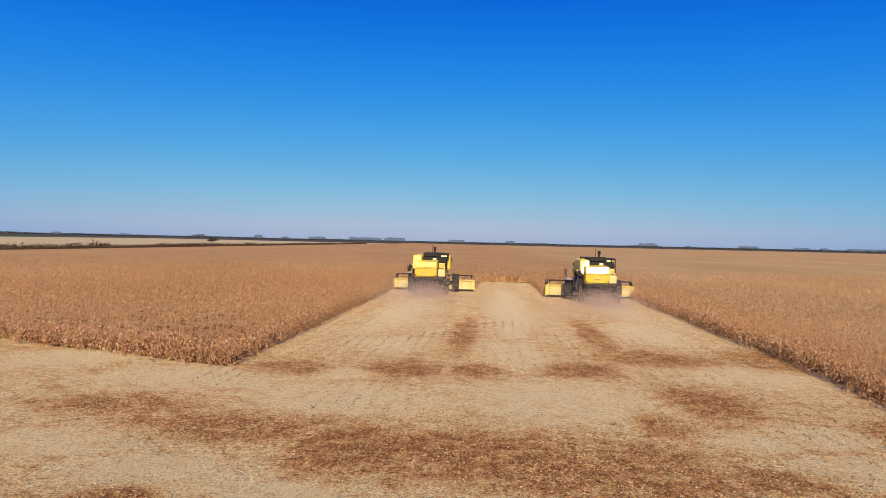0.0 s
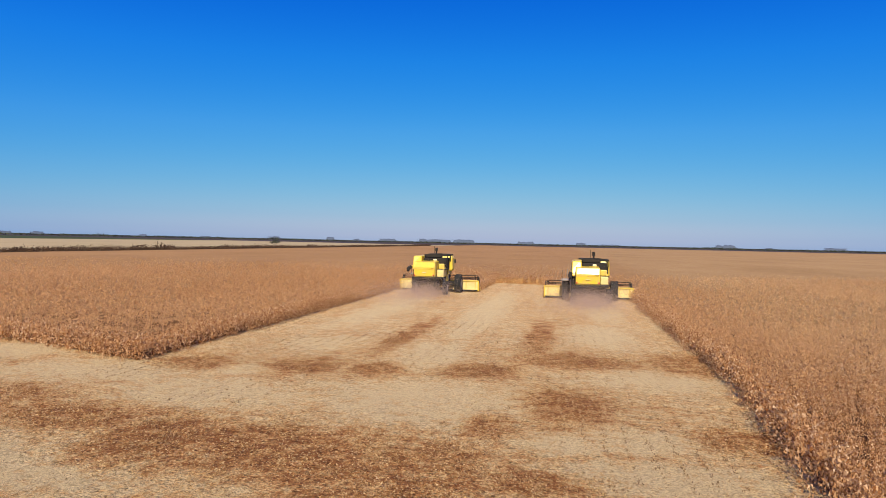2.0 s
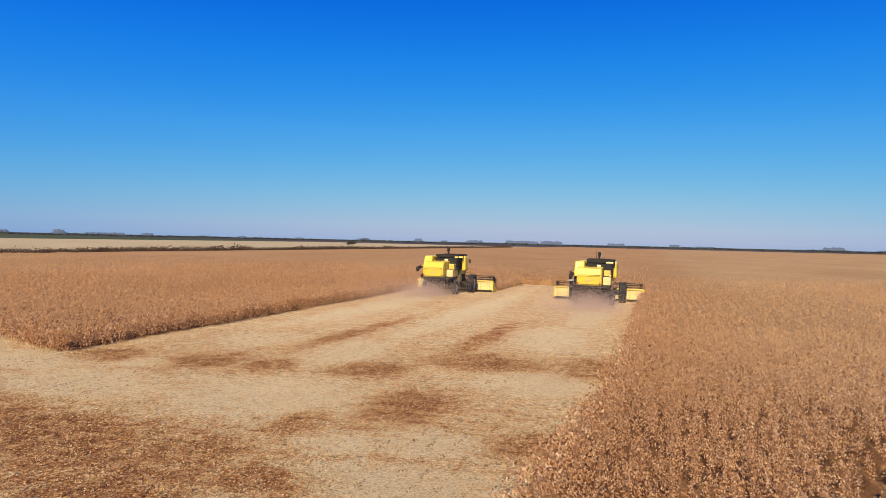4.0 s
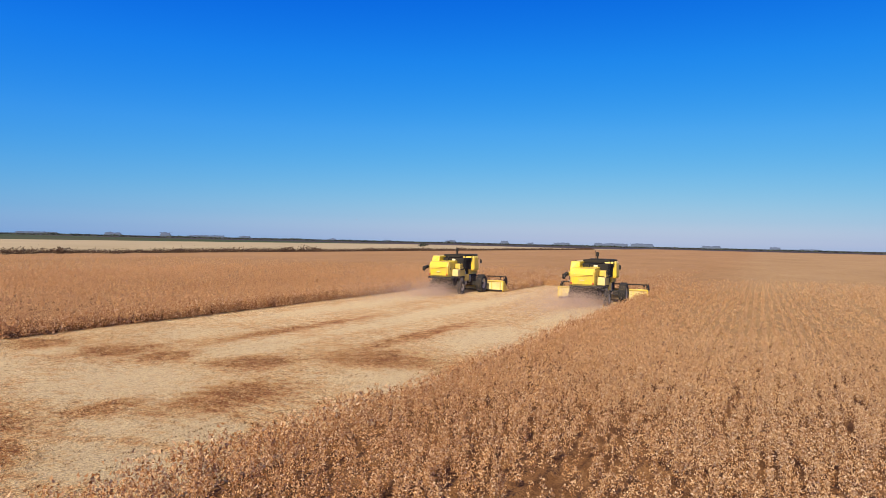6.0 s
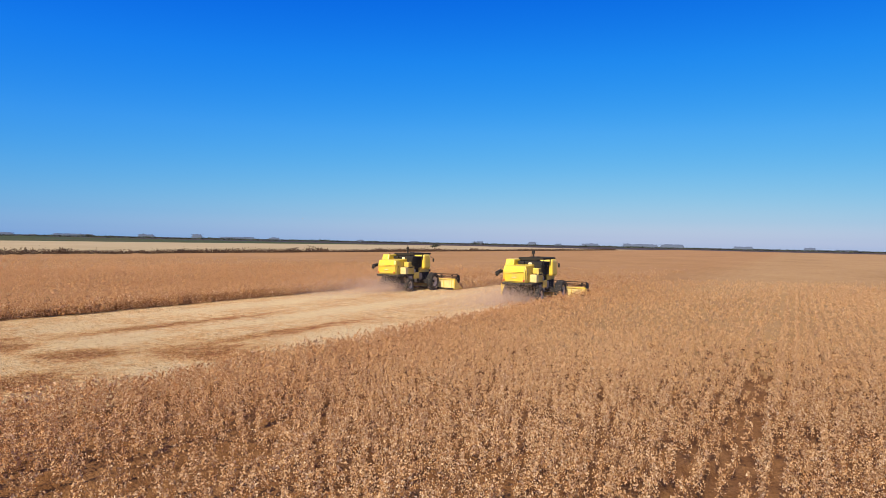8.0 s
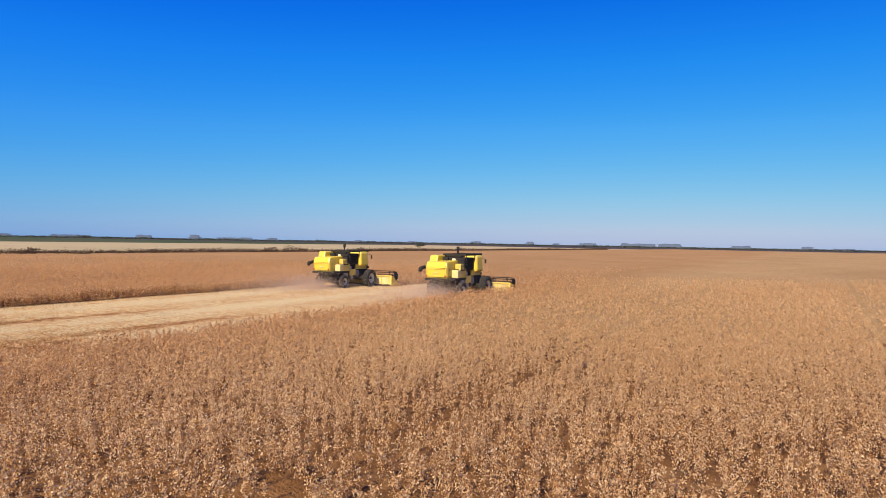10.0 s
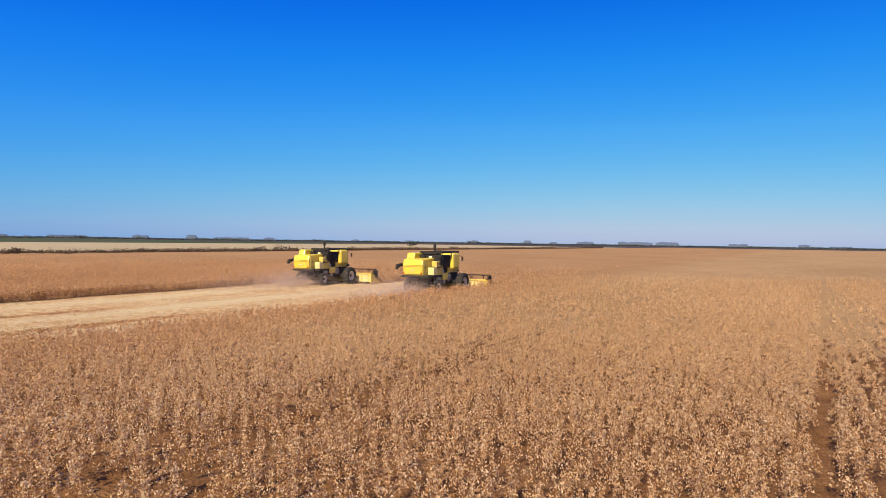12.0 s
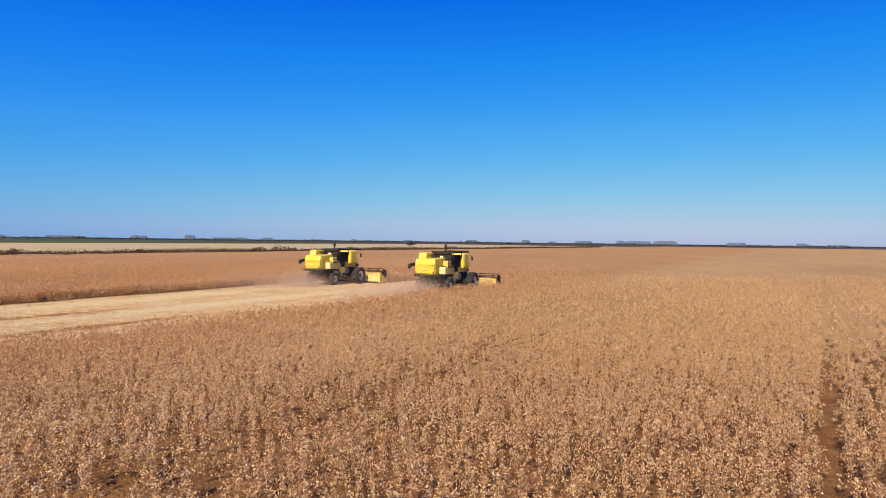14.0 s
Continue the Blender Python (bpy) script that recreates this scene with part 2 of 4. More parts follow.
RUBBER = plain("tyre_rubber", (0.014, 0.013, 0.013), 0.9, wear=0.3, dirt=(0.10, 0.07, 0.042))
STEEL = plain("worn_steel", (0.35, 0.33, 0.30), 0.45, metal=0.8, wear=0.4)
HEADER = plain("faded_header_paint", (0.62, 0.49, 0.19), 0.5, spec=0.4, wear=0.55)
DECK = plain("dusty_grey_deck", (0.34, 0.30, 0.25), 0.7, wear=0.5)
RIM = plain("dusty_rim", (0.60, 0.54, 0.40), 0.5, wear=0.35)
RED = plain("red_lamp_glass", (0.45, 0.02, 0.015), 0.2, wear=0.1)
GLASS = plain("cab_glass", (0.02, 0.025, 0.03), 0.06, spec=0.6, wear=0.15)



def leaf_material(name, dark, light):
    m = Nodes(name, 0.8, spec=0.2)
    tone = m.math("ADD", m.math("MULTIPLY", m.island(), 0.6), m.math("MULTIPLY", m.noise(0.4, 4), 0.4))
    return m.colour(m.ramp(tone, (0.25, dark), (0.75, light)))


dust_nodes = Nodes("straw_dust", 0.95, spec=0.05)
DUST = dust_nodes.leafy(dust_nodes.ramp(dust_nodes.island(), (0.2, (0.55, 0.40, 0.30)), (0.8, (0.66, 0.50, 0.385))), 0.5)
dust_veil, dust_air = dust_nodes.n.new("ShaderNodeMixShader"), dust_nodes.n.new("ShaderNodeBsdfTransparent")
dust_veil.inputs[0].default_value = 0.55
dust_nodes.l.new(dust_air.outputs[0], dust_veil.inputs[1])
dust_nodes.l.new(dust_nodes.n["Material Output"].inputs["Surface"].links[0].from_socket, dust_veil.inputs[2])
dust_nodes.l.new(dust_veil.outputs[0], dust_nodes.n["Material Output"].inputs["Surface"])
SCRUB = leaf_material("dry_scrub", (0.035, 0.019, 0.010), (0.085, 0.046, 0.023))
LEAF = leaf_material("dark_foliage", (0.018, 0.022, 0.014), (0.05, 0.055, 0.035))
# the haze of distance is put into this blue base colour
FAR_LEAF_HAZED = leaf_material("far_foliage_haze_blue", (0.06, 0.078, 0.115), (0.08, 0.10, 0.14))
STUMP = leaf_material("cut_stems", (0.11, 0.055, 0.022), (0.24, 0.14, 0.06))
BARK = plain("bark", (0.09, 0.065, 0.045), 0.9)

# ---- mesh helpers ----


def part(name, bm, material, parent=None, label="", smooth=False):
    """Links a bmesh as one mesh object, under a thing or a part."""
    me = bpy.data.meshes.new(name)
    bm.to_mesh(me)
    bm.free()
    me.materials.append(material)
    if smooth:
        me.polygons.foreach_set("use_smooth", np.ones(len(me.polygons), bool))
    ob = new(name, me)
    if parent:
        ob.parent = parent
    return tagged(ob, label)


def box(bm, x0, x1, y0, y1, z0, z1, bevel=0.0, taper=None):
    """A block; taper moves the upper corners: (x inset, front inset, rear inset)."""
    vs = bmesh.ops.create_cube(bm, size=1.0)["verts"]
    for v in vs:
        top = v.co.z > 0
        x, y = (x1 if v.co.x > 0 else x0), (y1 if v.co.y > 0 else y0)
        if taper and top:
            x += -taper[0] if v.co.x > 0 else taper[0]
            y += -taper[1] if v.co.y > 0 else taper[2]
        v.co = (x, y, z1 if top else z0)
    if bevel:
        es = list({e for v in vs for e in v.link_edges})
        bmesh.ops.bevel(bm, geom=es, offset=bevel, segments=2, affect="EDGES", profile=0.5)


def tube(bm, a, b, r, r2=None, seg=12):
    a, b = Vector(a), Vector(b)
    d = b - a
    m = Matrix.Translation((a + b) / 2) @ d.to_track_quat("Z", "Y").to_matrix().to_4x4()
    bmesh.ops.create_cone(bm, cap_ends=True, segments=seg, radius1=r, radius2=r if r2 is None else r2, depth=d.length, matrix=m)


def slab(bm, corners, push, bevel=0.0):
    """A plate on four corners, its far side pushed off by a vector."""
    a = [bm.verts.new(p) for p in corners]
    b = [bm.verts.new(Vector(p) + Vector(push)) for p in corners]
    faces = [bm.faces.new(a), bm.faces.new(b)] + [bm.faces.new((a[k], a[(k + 1) % 4], b[(k + 1) % 4], b[k])) for k in range(4)]
    bmesh.ops.recalc_face_normals(bm, faces=faces)
    if bevel:
        bmesh.ops.bevel(bm, geom=list({e for v in a + b for e in v.link_edges}), offset=bevel, segments=2, affect="EDGES", profile=0.5)


def lathe(bm, profile, seg=28):
    """Turns a closed profile of (x along the axle, radius) round the x axis."""
    rings = []
    for k in range(seg):
        a = 2 * math.pi * k / seg
        rings.append([bm.verts.new((x, r * math.cos(a), r * math.sin(a))) for x, r in profile])
    n = len(profile)
    for k in range(seg):
        p, q = rings[k], rings[(k + 1) % seg]
        for j in range(n):
            bm.faces.new((p[j], q[j], q[(j + 1) % n], p[(j + 1) % n]))
    bmesh.ops.recalc_face_normals(bm, faces=bm.faces)


def mesh_of(name, verts, faces, materials, which=None):
    """An object from arrays of corners and of quads (or of corners and triangles)."""
    me = bpy.data.meshes.new(name)
    n, k = faces.shape
    me.vertices.add(len(verts))
    me.vertices.foreach_set("co", np.asarray(verts, np.float32).ravel())
    me.loops.add(n * k)
    me.loops.foreach_set("vertex_index", np.asarray(faces, np.int32).ravel())
    me.polygons.add(n)
    me.polygons.foreach_set("loop_start", np.arange(0, n * k, k, dtype=np.int32))
    for m in materials:
        me.materials.append(m)
    if which is not None:
        me.polygons.foreach_set("material_index", np.asarray(which, np.int32))
    me.update(calc_edges=True)
    return new(name, me)


rng = np.random.default_rng(7)


def flakes(centres, a, b, upright=0.0, corners=4):
    """Small leaves of three or four corners at the centres, half sizes a and b, turned at random."""
    n = len(centres)
    u = rng.normal(size=(n, 3))
    u[:, 2] += upright * np.sign(rng.normal(size=n)) * 2
    u /= np.linalg.norm(u, axis=1, keepdims=True)
    w = rng.normal(size=(n, 3))
    v = np.cross(u, w)
    v /= np.linalg.norm(v, axis=1, keepdims=True) + 1e-9
    s = rng.uniform(0.6, 1.35, (n, 1))
    u, v = u * s * a, v * s * b
    if corners == 3:
        return np.stack([centres - u, centres + 0.7 * u + v, centres + 0.7 * u - v], 1).reshape(-1, 3), np.arange(3 * n).reshape(-1, 3)
    verts = np.stack([centres - u, centres - 0.1 * u + v, centres + u, centres + 0.1 * u - v], 1).reshape(-1, 3)
    return verts, np.arange(4 * n).reshape(-1, 4)


def join(*pieces):
    """One array of corners and one of faces out of several."""
    vs, fs, at = [], [], 0
    for v, f in pieces:
        vs.append(v), fs.append(f + at)
        at += len(v)
    return np.concatenate(vs), np.concatenate(fs)


def smooth_noise(x, y, scale, seed):
    """Cheap smooth value noise in the plane, from -1 to 1."""
    r = np.random.default_rng(seed)
    out = np.zeros_like(x, dtype=float)
    for k in range(6):
        a, f = r.uniform(0, 2 * np.pi), scale * r.uniform(0.6, 1.7)
        out += np.sin((x * math.cos(a) + y * math.sin(a)) * f + r.uniform(0, 6.28))
    return out / 3.0

# ---- the ground: one sheet to the horizon ----
def grid(xs, ys, height):
    X, Y = np.meshgrid(np.asarray(xs, float), np.asarray(ys, float))
    verts = np.stack([X, Y, height(X, Y)], -1).reshape(-1, 3)
    i = np.arange(len(ys) - 1)[:, None] * len(xs) + np.arange(len(xs) - 1)[None]
    return verts, np.stack([i, i + 1, i + len(xs) + 1, i + len(xs)], -1).reshape(-1, 4)


def spread(near0, near1, step, far0, far1):
    """Coordinates that are close together in the near stretch and widen outwards."""
    out = list(np.arange(near0, near1 + step / 2, step))
    while out[-1] < far1:
        out.append(min(far1, out[-1] + max(step, (out[-1] - near1) * 0.25)))
    while out[0] > far0:
        out.insert(0, max(far0, out[0] - max(step, (near0 - out[0]) * 0.25)))
    return out


LEFT_EDGE, RIGHT_EDGE, MID_LEFT, MID_RIGHT, MID_END = -8.9, 13.3, -0.9, 5.6, 84.0
FIELD_END, DITCH = 880.0, -110.0


def ground_height(X, Y):
    near = np.exp(-((X / 45) ** 2 + ((Y - 25) / 50) ** 2))
    return 0.035 * near * smooth_noise(X, Y, 1.1, 3) + 0.012 * near * smooth_noise(X, Y, 5.0, 4) - 0.02


v, f = grid(spread(-24, 16, 0.4, -4400, 4400), spread(6, 60, 0.45, -4400, 4400), ground_height)
ground = tagged(mesh_of("ground", v, f, [GROUND]), "flat harvested farmland with pale straw stubble and brown litter", "ground", kind="structure")
ground.data.polygons.foreach_set("use_smooth", np.ones(len(ground.data.polygons), bool))

# ---- chaff and cut stalks lying on the stubble ----
def lies(x, y, where):
    """How far the places x, y lie inside some of the patches, 0 to 1, with ragged rims."""
    inside = np.zeros_like(x)
    for px, py, a, b in where:
        inside = np.maximum(inside, np.clip(1.5 - np.hypot((x - px) / a, (y - py) / b) + 0.25 * smooth_noise(x, y, 2.0, 17), 0, 1))
    return inside


def on_stubble(n, reach, bias):
    """Places on the cut ground, outside the standing crop."""
    x, y = rng.uniform(-26, RIGHT_EDGE, n), 9 + reach * rng.random(n) ** bias
    keep = ~((x < LEFT_EDGE) & (y > 23.1 - 0.375 * x)) & (x < RIGHT_EDGE - 0.085 * np.maximum(28 - y, 0))
    return x[keep], y[keep]


def soil(x, y):
    return 0.035 * np.exp(-((x / 45) ** 2 + ((y - 25) / 50) ** 2)) * smooth_noise(x, y, 1.1, 3) - 0.01


def strewn(x, y, thick, a, b, flat):
    """Bits of straw lying about at the places, pressed flat."""
    z = rng.uniform(0.0, thick, len(x)) + soil(x, y)
    v, f = flakes(np.stack([x, y, z], 1), a, b, corners=3)
    v[:, 2] = z.repeat(3) + (v[:, 2] - z.repeat(3)) * flat
    return v, f


px, py = on_stubble(300000, 26, 1.3)
keep = rng.random(len(px)) < 0.50 + 0.4 * lies(px, py, BROWN) - 0.28 * lies(px, py, PALE)
fine_bits = strewn(px[keep], py[keep], 0.05, 0.032, 0.013, 0.6)
px, py = on_stubble(400000, 30, 1.3)
keep = rng.random(len(px)) < 0.85 * lies(px, py, BROWN) ** 1.5 * np.clip(0.6 + 0.6 * smooth_noise(px, py, 3.5, 23), 0.1, 1)
coarse_bits = strewn(px[keep], py[keep], 0.07, 0.032, 0.019, 0.7)
v, f = join(fine_bits, coarse_bits)
tagged(mesh_of("straw_litter", v, f, [LITTER]), "chopped straw and chaff scattered over cut stubble", "straw", kind="stuff")

# stumps of the cut plants, in their rows
k = 15000
sx, sy = LEFT_EDGE + 0.52 * rng.integers(0, 43, k) + 0.04 * rng.normal(size=k), 13.5 + 30 * rng.random(k) ** 1.3
keep = (rng.random(k) < np.clip(0.35 + 0.5 * smooth_noise(sx, sy, 0.6, 19), 0, 1)) & (sx < RIGHT_EDGE - 0.3 - 0.085 * np.maximum(28 - sy, 0)) & ((sy > 21) | (sx > 4))
sx, sy = sx[keep].repeat(2), sy[keep].repeat(2)
v, f = flakes(np.stack([sx + 0.015 * rng.normal(size=len(sx)), sy + 0.03 * rng.normal(size=len(sx)), 0.02 + soil(sx, sy)], 1), 0.028, 0.012, 0.6, 3)
tagged(mesh_of("stubble_stumps", v, f, [STUMP]), "short dark stumps of cut soybean plants in rows", "stubble", kind="stuff")


# ---- the standing crop ----
def row_gap(x, y):
    """How far the crop closes between its rows, 0.52 m apart: 0 in a gap, 1 on a row; wheel lanes are open."""
    phase = np.abs(((x / 0.52 + 0.06 * smooth_noise(x, y, 0.5, 21)) % 1.0) - 0.5) * 2
    thin = np.clip(0.44 + 0.45 * smooth_noise(x, y * 0.3, 0.22, 12), 0.15, 0.82)
    for lane, w, most, reach in ((19.2, 1.5, 0.9, 28), (28.0, 2.0, 0.82, 46), (40.6, 2.2, 1.0, 90)):
        thin = np.maximum(thin, most * np.exp(-(((x - lane) / w) ** 2)) * np.clip((reach - y) / 6, 0, 1))
    full = 1 - thin * np.clip((phase - 0.30 + 0.25 * np.clip((thin - 0.7) / 0.3, 0, 1)) / 0.25, 0, 1)
    for lane, least, wide in ((28.4, 0.25, 0.09), (38.18 + 0.034 * (y - 27.3), 0.10, 0.19)):
        full = np.minimum(full, least + (1 - least) * np.clip((np.abs(x - lane) - wide) / 0.11, 0, 1) + np.clip((y - 80) / 120, 0, 1))
    return full.clip(0, 1)


def crop_top(x, y):
    fine = np.exp(-np.maximum(y - 80, 0) / 25)
    return 0.85 + 0.05 * smooth_noise(x, y, 0.35, 5) * (0.3 + 0.7 * fine) + 0.06 * fine * smooth_noise(x, y, 4.0, 6) + 0.06 * fine * smooth_noise(x, y, 11.0, 7)


def plants(x0, x1, y0, y1, per_m2, a, b, low=0.25, inside=None, upright=0.5, each=12, corners=3):
    """The crop over a stretch of the field: upright plants in rows, each a column of pods and dry leaves."""
    k = int((x1 - x0) * (y1 - y0) * per_m2 * 1.3 / each)
    x, y = rng.uniform(x0, x1, k), rng.uniform(y0, y1, k)
    keep = rng.random(k) < row_gap(x, y)
    if inside is not None:
        keep &= rng.random(k) < inside(x, y)
    x, y = x[keep], y[keep]
    tall = crop_top(x, y) * (0.58 + 0.42 * row_gap(x, y)) * rng.normal(1.0, 0.14, len(x)).clip(0.66, 1.32)
    lean_x, lean_y = 0.05 * rng.normal(size=(2, len(x)))
    s = 1 - (1 - low) * rng.random((len(x), each)) ** 1.25
    px = x[:, None] + lean_x[:, None] * s + rng.normal(size=s.shape) * (0.016 + 0.04 * (1 - s) + 0.30 * a)
    py = y[:, None] + lean_y[:, None] * s + rng.normal(size=s.shape) * (0.016 + 0.04 * (1 - s) + 0.30 * a)
    return flakes(np.stack([px, py, (tall[:, None] * s).clip(0.04)], -1).reshape(-1, 3), a, b, upright, corners)


def wall(xa, ya, xb, yb, per_m, a, b, depth=0.5, corners=3):
    """The cut face of the crop, leafy down to the soil."""
    length = math.hypot(xb - xa, yb - ya)
    each = 18
    k = int(length * per_m / each)
    s, d = rng.random(k), rng.normal(size=k) * depth * 0.45
    nx, ny = -(yb - ya) / length, (xb - xa) / length
    x, y = xa + (xb - xa) * s + nx * d, ya + (yb - ya) * s + ny * d
    tall = (0.86 + 0.10 * smooth_noise(x, y, 2.3, 31) + 0.09 * rng.normal(size=k)).clip(0.45, 1.15)
    lean = rng.normal(size=(2, k)) * 0.11
    up = rng.random((k, each))
    px = x[:, None] + lean[0][:, None] * up + rng.normal(size=up.shape) * (0.03 + 0.5 * a)
    py = y[:, None] + lean[1][:, None] * up + rng.normal(size=up.shape) * (0.03 + 0.5 * a)
    return flakes(np.stack([px, py, tall[:, None] * up + 0.03], -1).reshape(-1, 3), a, b, 0.8, corners)


L_STOP, R_STOP = 78.0, 75.0  # how far the two machines get


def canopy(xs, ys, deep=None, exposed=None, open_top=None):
    """The closed foliage of the field, its sides down to the soil; where loose plants stand (deep), the shade-dark
    stems and soil lie lower, and where they thin out (open_top) the foliage lies a little lower."""
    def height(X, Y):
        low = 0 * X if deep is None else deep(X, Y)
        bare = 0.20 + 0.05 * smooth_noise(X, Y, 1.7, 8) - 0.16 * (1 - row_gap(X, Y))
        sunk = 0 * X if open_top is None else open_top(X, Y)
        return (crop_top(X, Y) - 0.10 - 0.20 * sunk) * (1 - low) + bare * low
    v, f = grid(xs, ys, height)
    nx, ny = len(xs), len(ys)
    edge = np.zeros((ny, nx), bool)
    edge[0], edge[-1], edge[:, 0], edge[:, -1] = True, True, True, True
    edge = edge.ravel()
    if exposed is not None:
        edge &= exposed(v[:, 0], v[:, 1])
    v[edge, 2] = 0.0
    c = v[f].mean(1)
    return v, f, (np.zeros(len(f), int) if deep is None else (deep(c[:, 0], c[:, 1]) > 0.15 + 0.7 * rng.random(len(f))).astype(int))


def edge_bend(x, y):
    """How far the near end of the right-hand cut bends outwards."""
    return 0.085 * np.maximum(28 - y, 0) * np.clip((32 - x) / 16, 0, 1)


def crop_field(label, leaves, even, sheets, bend=False):
    lv, lf = join(*leaves, *even)
    kind = np.r_[np.zeros(sum(len(f) for _, f in leaves), int), np.ones(sum(len(f) for _, f in even), int)]
    sv, sf = join(*[sheet[:2] for sheet in sheets])
    if bend:
        lv[:, 0] -= edge_bend(lv[:, 0], lv[:, 1])
        sv[:, 0] -= edge_bend(sv[:, 0], sv[:, 1])
    tagged(mesh_of("soybean_plants", lv, lf, [CROP, CROP_EVEN], kind), label, "crop", kind="stuff")
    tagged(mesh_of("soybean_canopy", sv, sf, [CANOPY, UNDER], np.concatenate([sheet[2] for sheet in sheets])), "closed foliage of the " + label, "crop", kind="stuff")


def front(x):
    """The line over which the drone slid, seen from above."""
    return 0.5 * x - 3


def between(lo, hi):
    return lambda x, y: (y - front(x) >= lo) & (y - front(x) < hi)


def in_sight(x, y):
    """The stretch of the field that lies ahead of the drone's way, not off to its side."""
    return x < 46 + 0.62 * (y - 16)


# right of the cut: the drone passes over this part
xs = [RIGHT_EDGE + 0.05, RIGHT_EDGE + 0.3] + list(np.arange(13.8, 62, 0.13)) + spread(62, 66, 1.0, 62, 1500)[1:]
ys = spread(6, 90, 0.6, -60, FIELD_END)
crop_field(
    "ripe brown soybean crop standing in rows beside the stubble",
    [plants(RIGHT_EDGE, 58, 8, 52, 1060, 0.0225, 0.0145, 0.45, lambda x, y: between(7, 27)(x, y) * np.clip((27 - (y - front(x))) / 10, 0, 1), upright=0.6, each=56),
     plants(RIGHT_EDGE, 52, -6, 33, 260, 0.05, 0.030, 0.40, between(-7, 7.2), upright=0.6, each=20),
     wall(RIGHT_EDGE + 0.03, 10, RIGHT_EDGE + 0.03, 48, 620, 0.048, 0.024),
     wall(RIGHT_EDGE + 0.03, 48, RIGHT_EDGE + 0.03, 80, 480, 0.05, 0.025)],
    [plants(RIGHT_EDGE, 92, 19, 90, 520, 0.034, 0.019, 0.5, lambda x, y: between(17, 48)(x, y) * in_sight(x, y) * np.clip((y - front(x) - 17) / 8, 0, 1) * np.clip((48 - y + front(x)) / 18, 0, 1), upright=0.7, each=24),
     plants(RIGHT_EDGE, 100, 35, 135, 140, 0.062, 0.030, 0.6, lambda x, y: between(32, 96)(x, y) * in_sight(x, y) * np.clip((y - front(x) - 32) / 14, 0, 1) * np.clip((96 - y + front(x)) / 40, 0, 1), upright=0.7, each=12)],
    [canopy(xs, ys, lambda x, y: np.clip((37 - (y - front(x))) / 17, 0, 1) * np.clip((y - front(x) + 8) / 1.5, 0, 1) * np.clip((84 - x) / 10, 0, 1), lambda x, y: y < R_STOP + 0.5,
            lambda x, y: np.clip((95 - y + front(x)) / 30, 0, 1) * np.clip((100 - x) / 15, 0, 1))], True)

# left of the cut
HEAD = 0.375


def left_inside(x, y):
    return (y > 23.1 - HEAD * x) & (x < LEFT_EDGE)


xs = sorted([-x for x in [-LEFT_EDGE + 0.05, -LEFT_EDGE + 0.3] + list(np.arange(9.5, 40, 0.5)) + spread(40, 44, 2.0, 40, -DITCH)[1:]])
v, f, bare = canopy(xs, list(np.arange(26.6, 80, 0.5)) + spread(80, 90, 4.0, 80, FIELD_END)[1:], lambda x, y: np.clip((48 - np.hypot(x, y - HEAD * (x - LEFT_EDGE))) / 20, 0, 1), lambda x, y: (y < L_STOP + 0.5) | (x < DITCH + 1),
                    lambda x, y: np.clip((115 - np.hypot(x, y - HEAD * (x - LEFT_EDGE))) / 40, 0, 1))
v[:, 1] = v[:, 1] - HEAD * (v[:, 0] - LEFT_EDGE)
crop_field(
    "ripe brown soybean crop beside the stubble headland",
    [wall(LEFT_EDGE - 0.02, 26.5, LEFT_EDGE - 0.02, 50, 620, 0.055, 0.024),
     wall(LEFT_EDGE - 0.02, 50, LEFT_EDGE - 0.02, 84, 480, 0.055, 0.025),
     wall(LEFT_EDGE - 0.02, 26.5, -40, 38.2, 620, 0.055, 0.024)],
    [plants(-60, LEFT_EDGE, 26, 90, 320, 0.034, 0.019, 0.5, lambda x, y: left_inside(x, y) * np.exp(-np.maximum(np.hypot(x, y) - 33, 0) / 14), each=18),
     plants(-100, LEFT_EDGE, 30, 135, 90, 0.065, 0.032, 0.6, lambda x, y: left_inside(x, y) * np.clip((np.hypot(x, y) - 35) / 15, 0, 1) * np.clip((135 - np.hypot(x, y)) / 75, 0, 1), upright=0.7, each=10)],
    [(v, f, bare)])

# ahead of the machines, where they stop cutting
def ahead(x0, x1, y0):
    xs = [x0, x0 + 0.25] + list(np.arange(x0 + 0.6, x1 - 0.3, 0.4)) + [x1 - 0.25, x1]
    return canopy(xs, [y0, y0 + 0.25] + list(np.arange(y0 + 0.8, 130, 0.7)) + spread(130, 140, 4.0, 130, FIELD_END)[1:], None,
                  lambda x, y: (y < y0 + 0.1) | ((y < MID_END) & (x > MID_LEFT - 0.1) & (x < MID_RIGHT + 0.1)), lambda x, y: np.clip((105 - y) / 33, 0, 1))


def fading(x, y):
    return np.clip((135 - y) / 50, 0, 1)


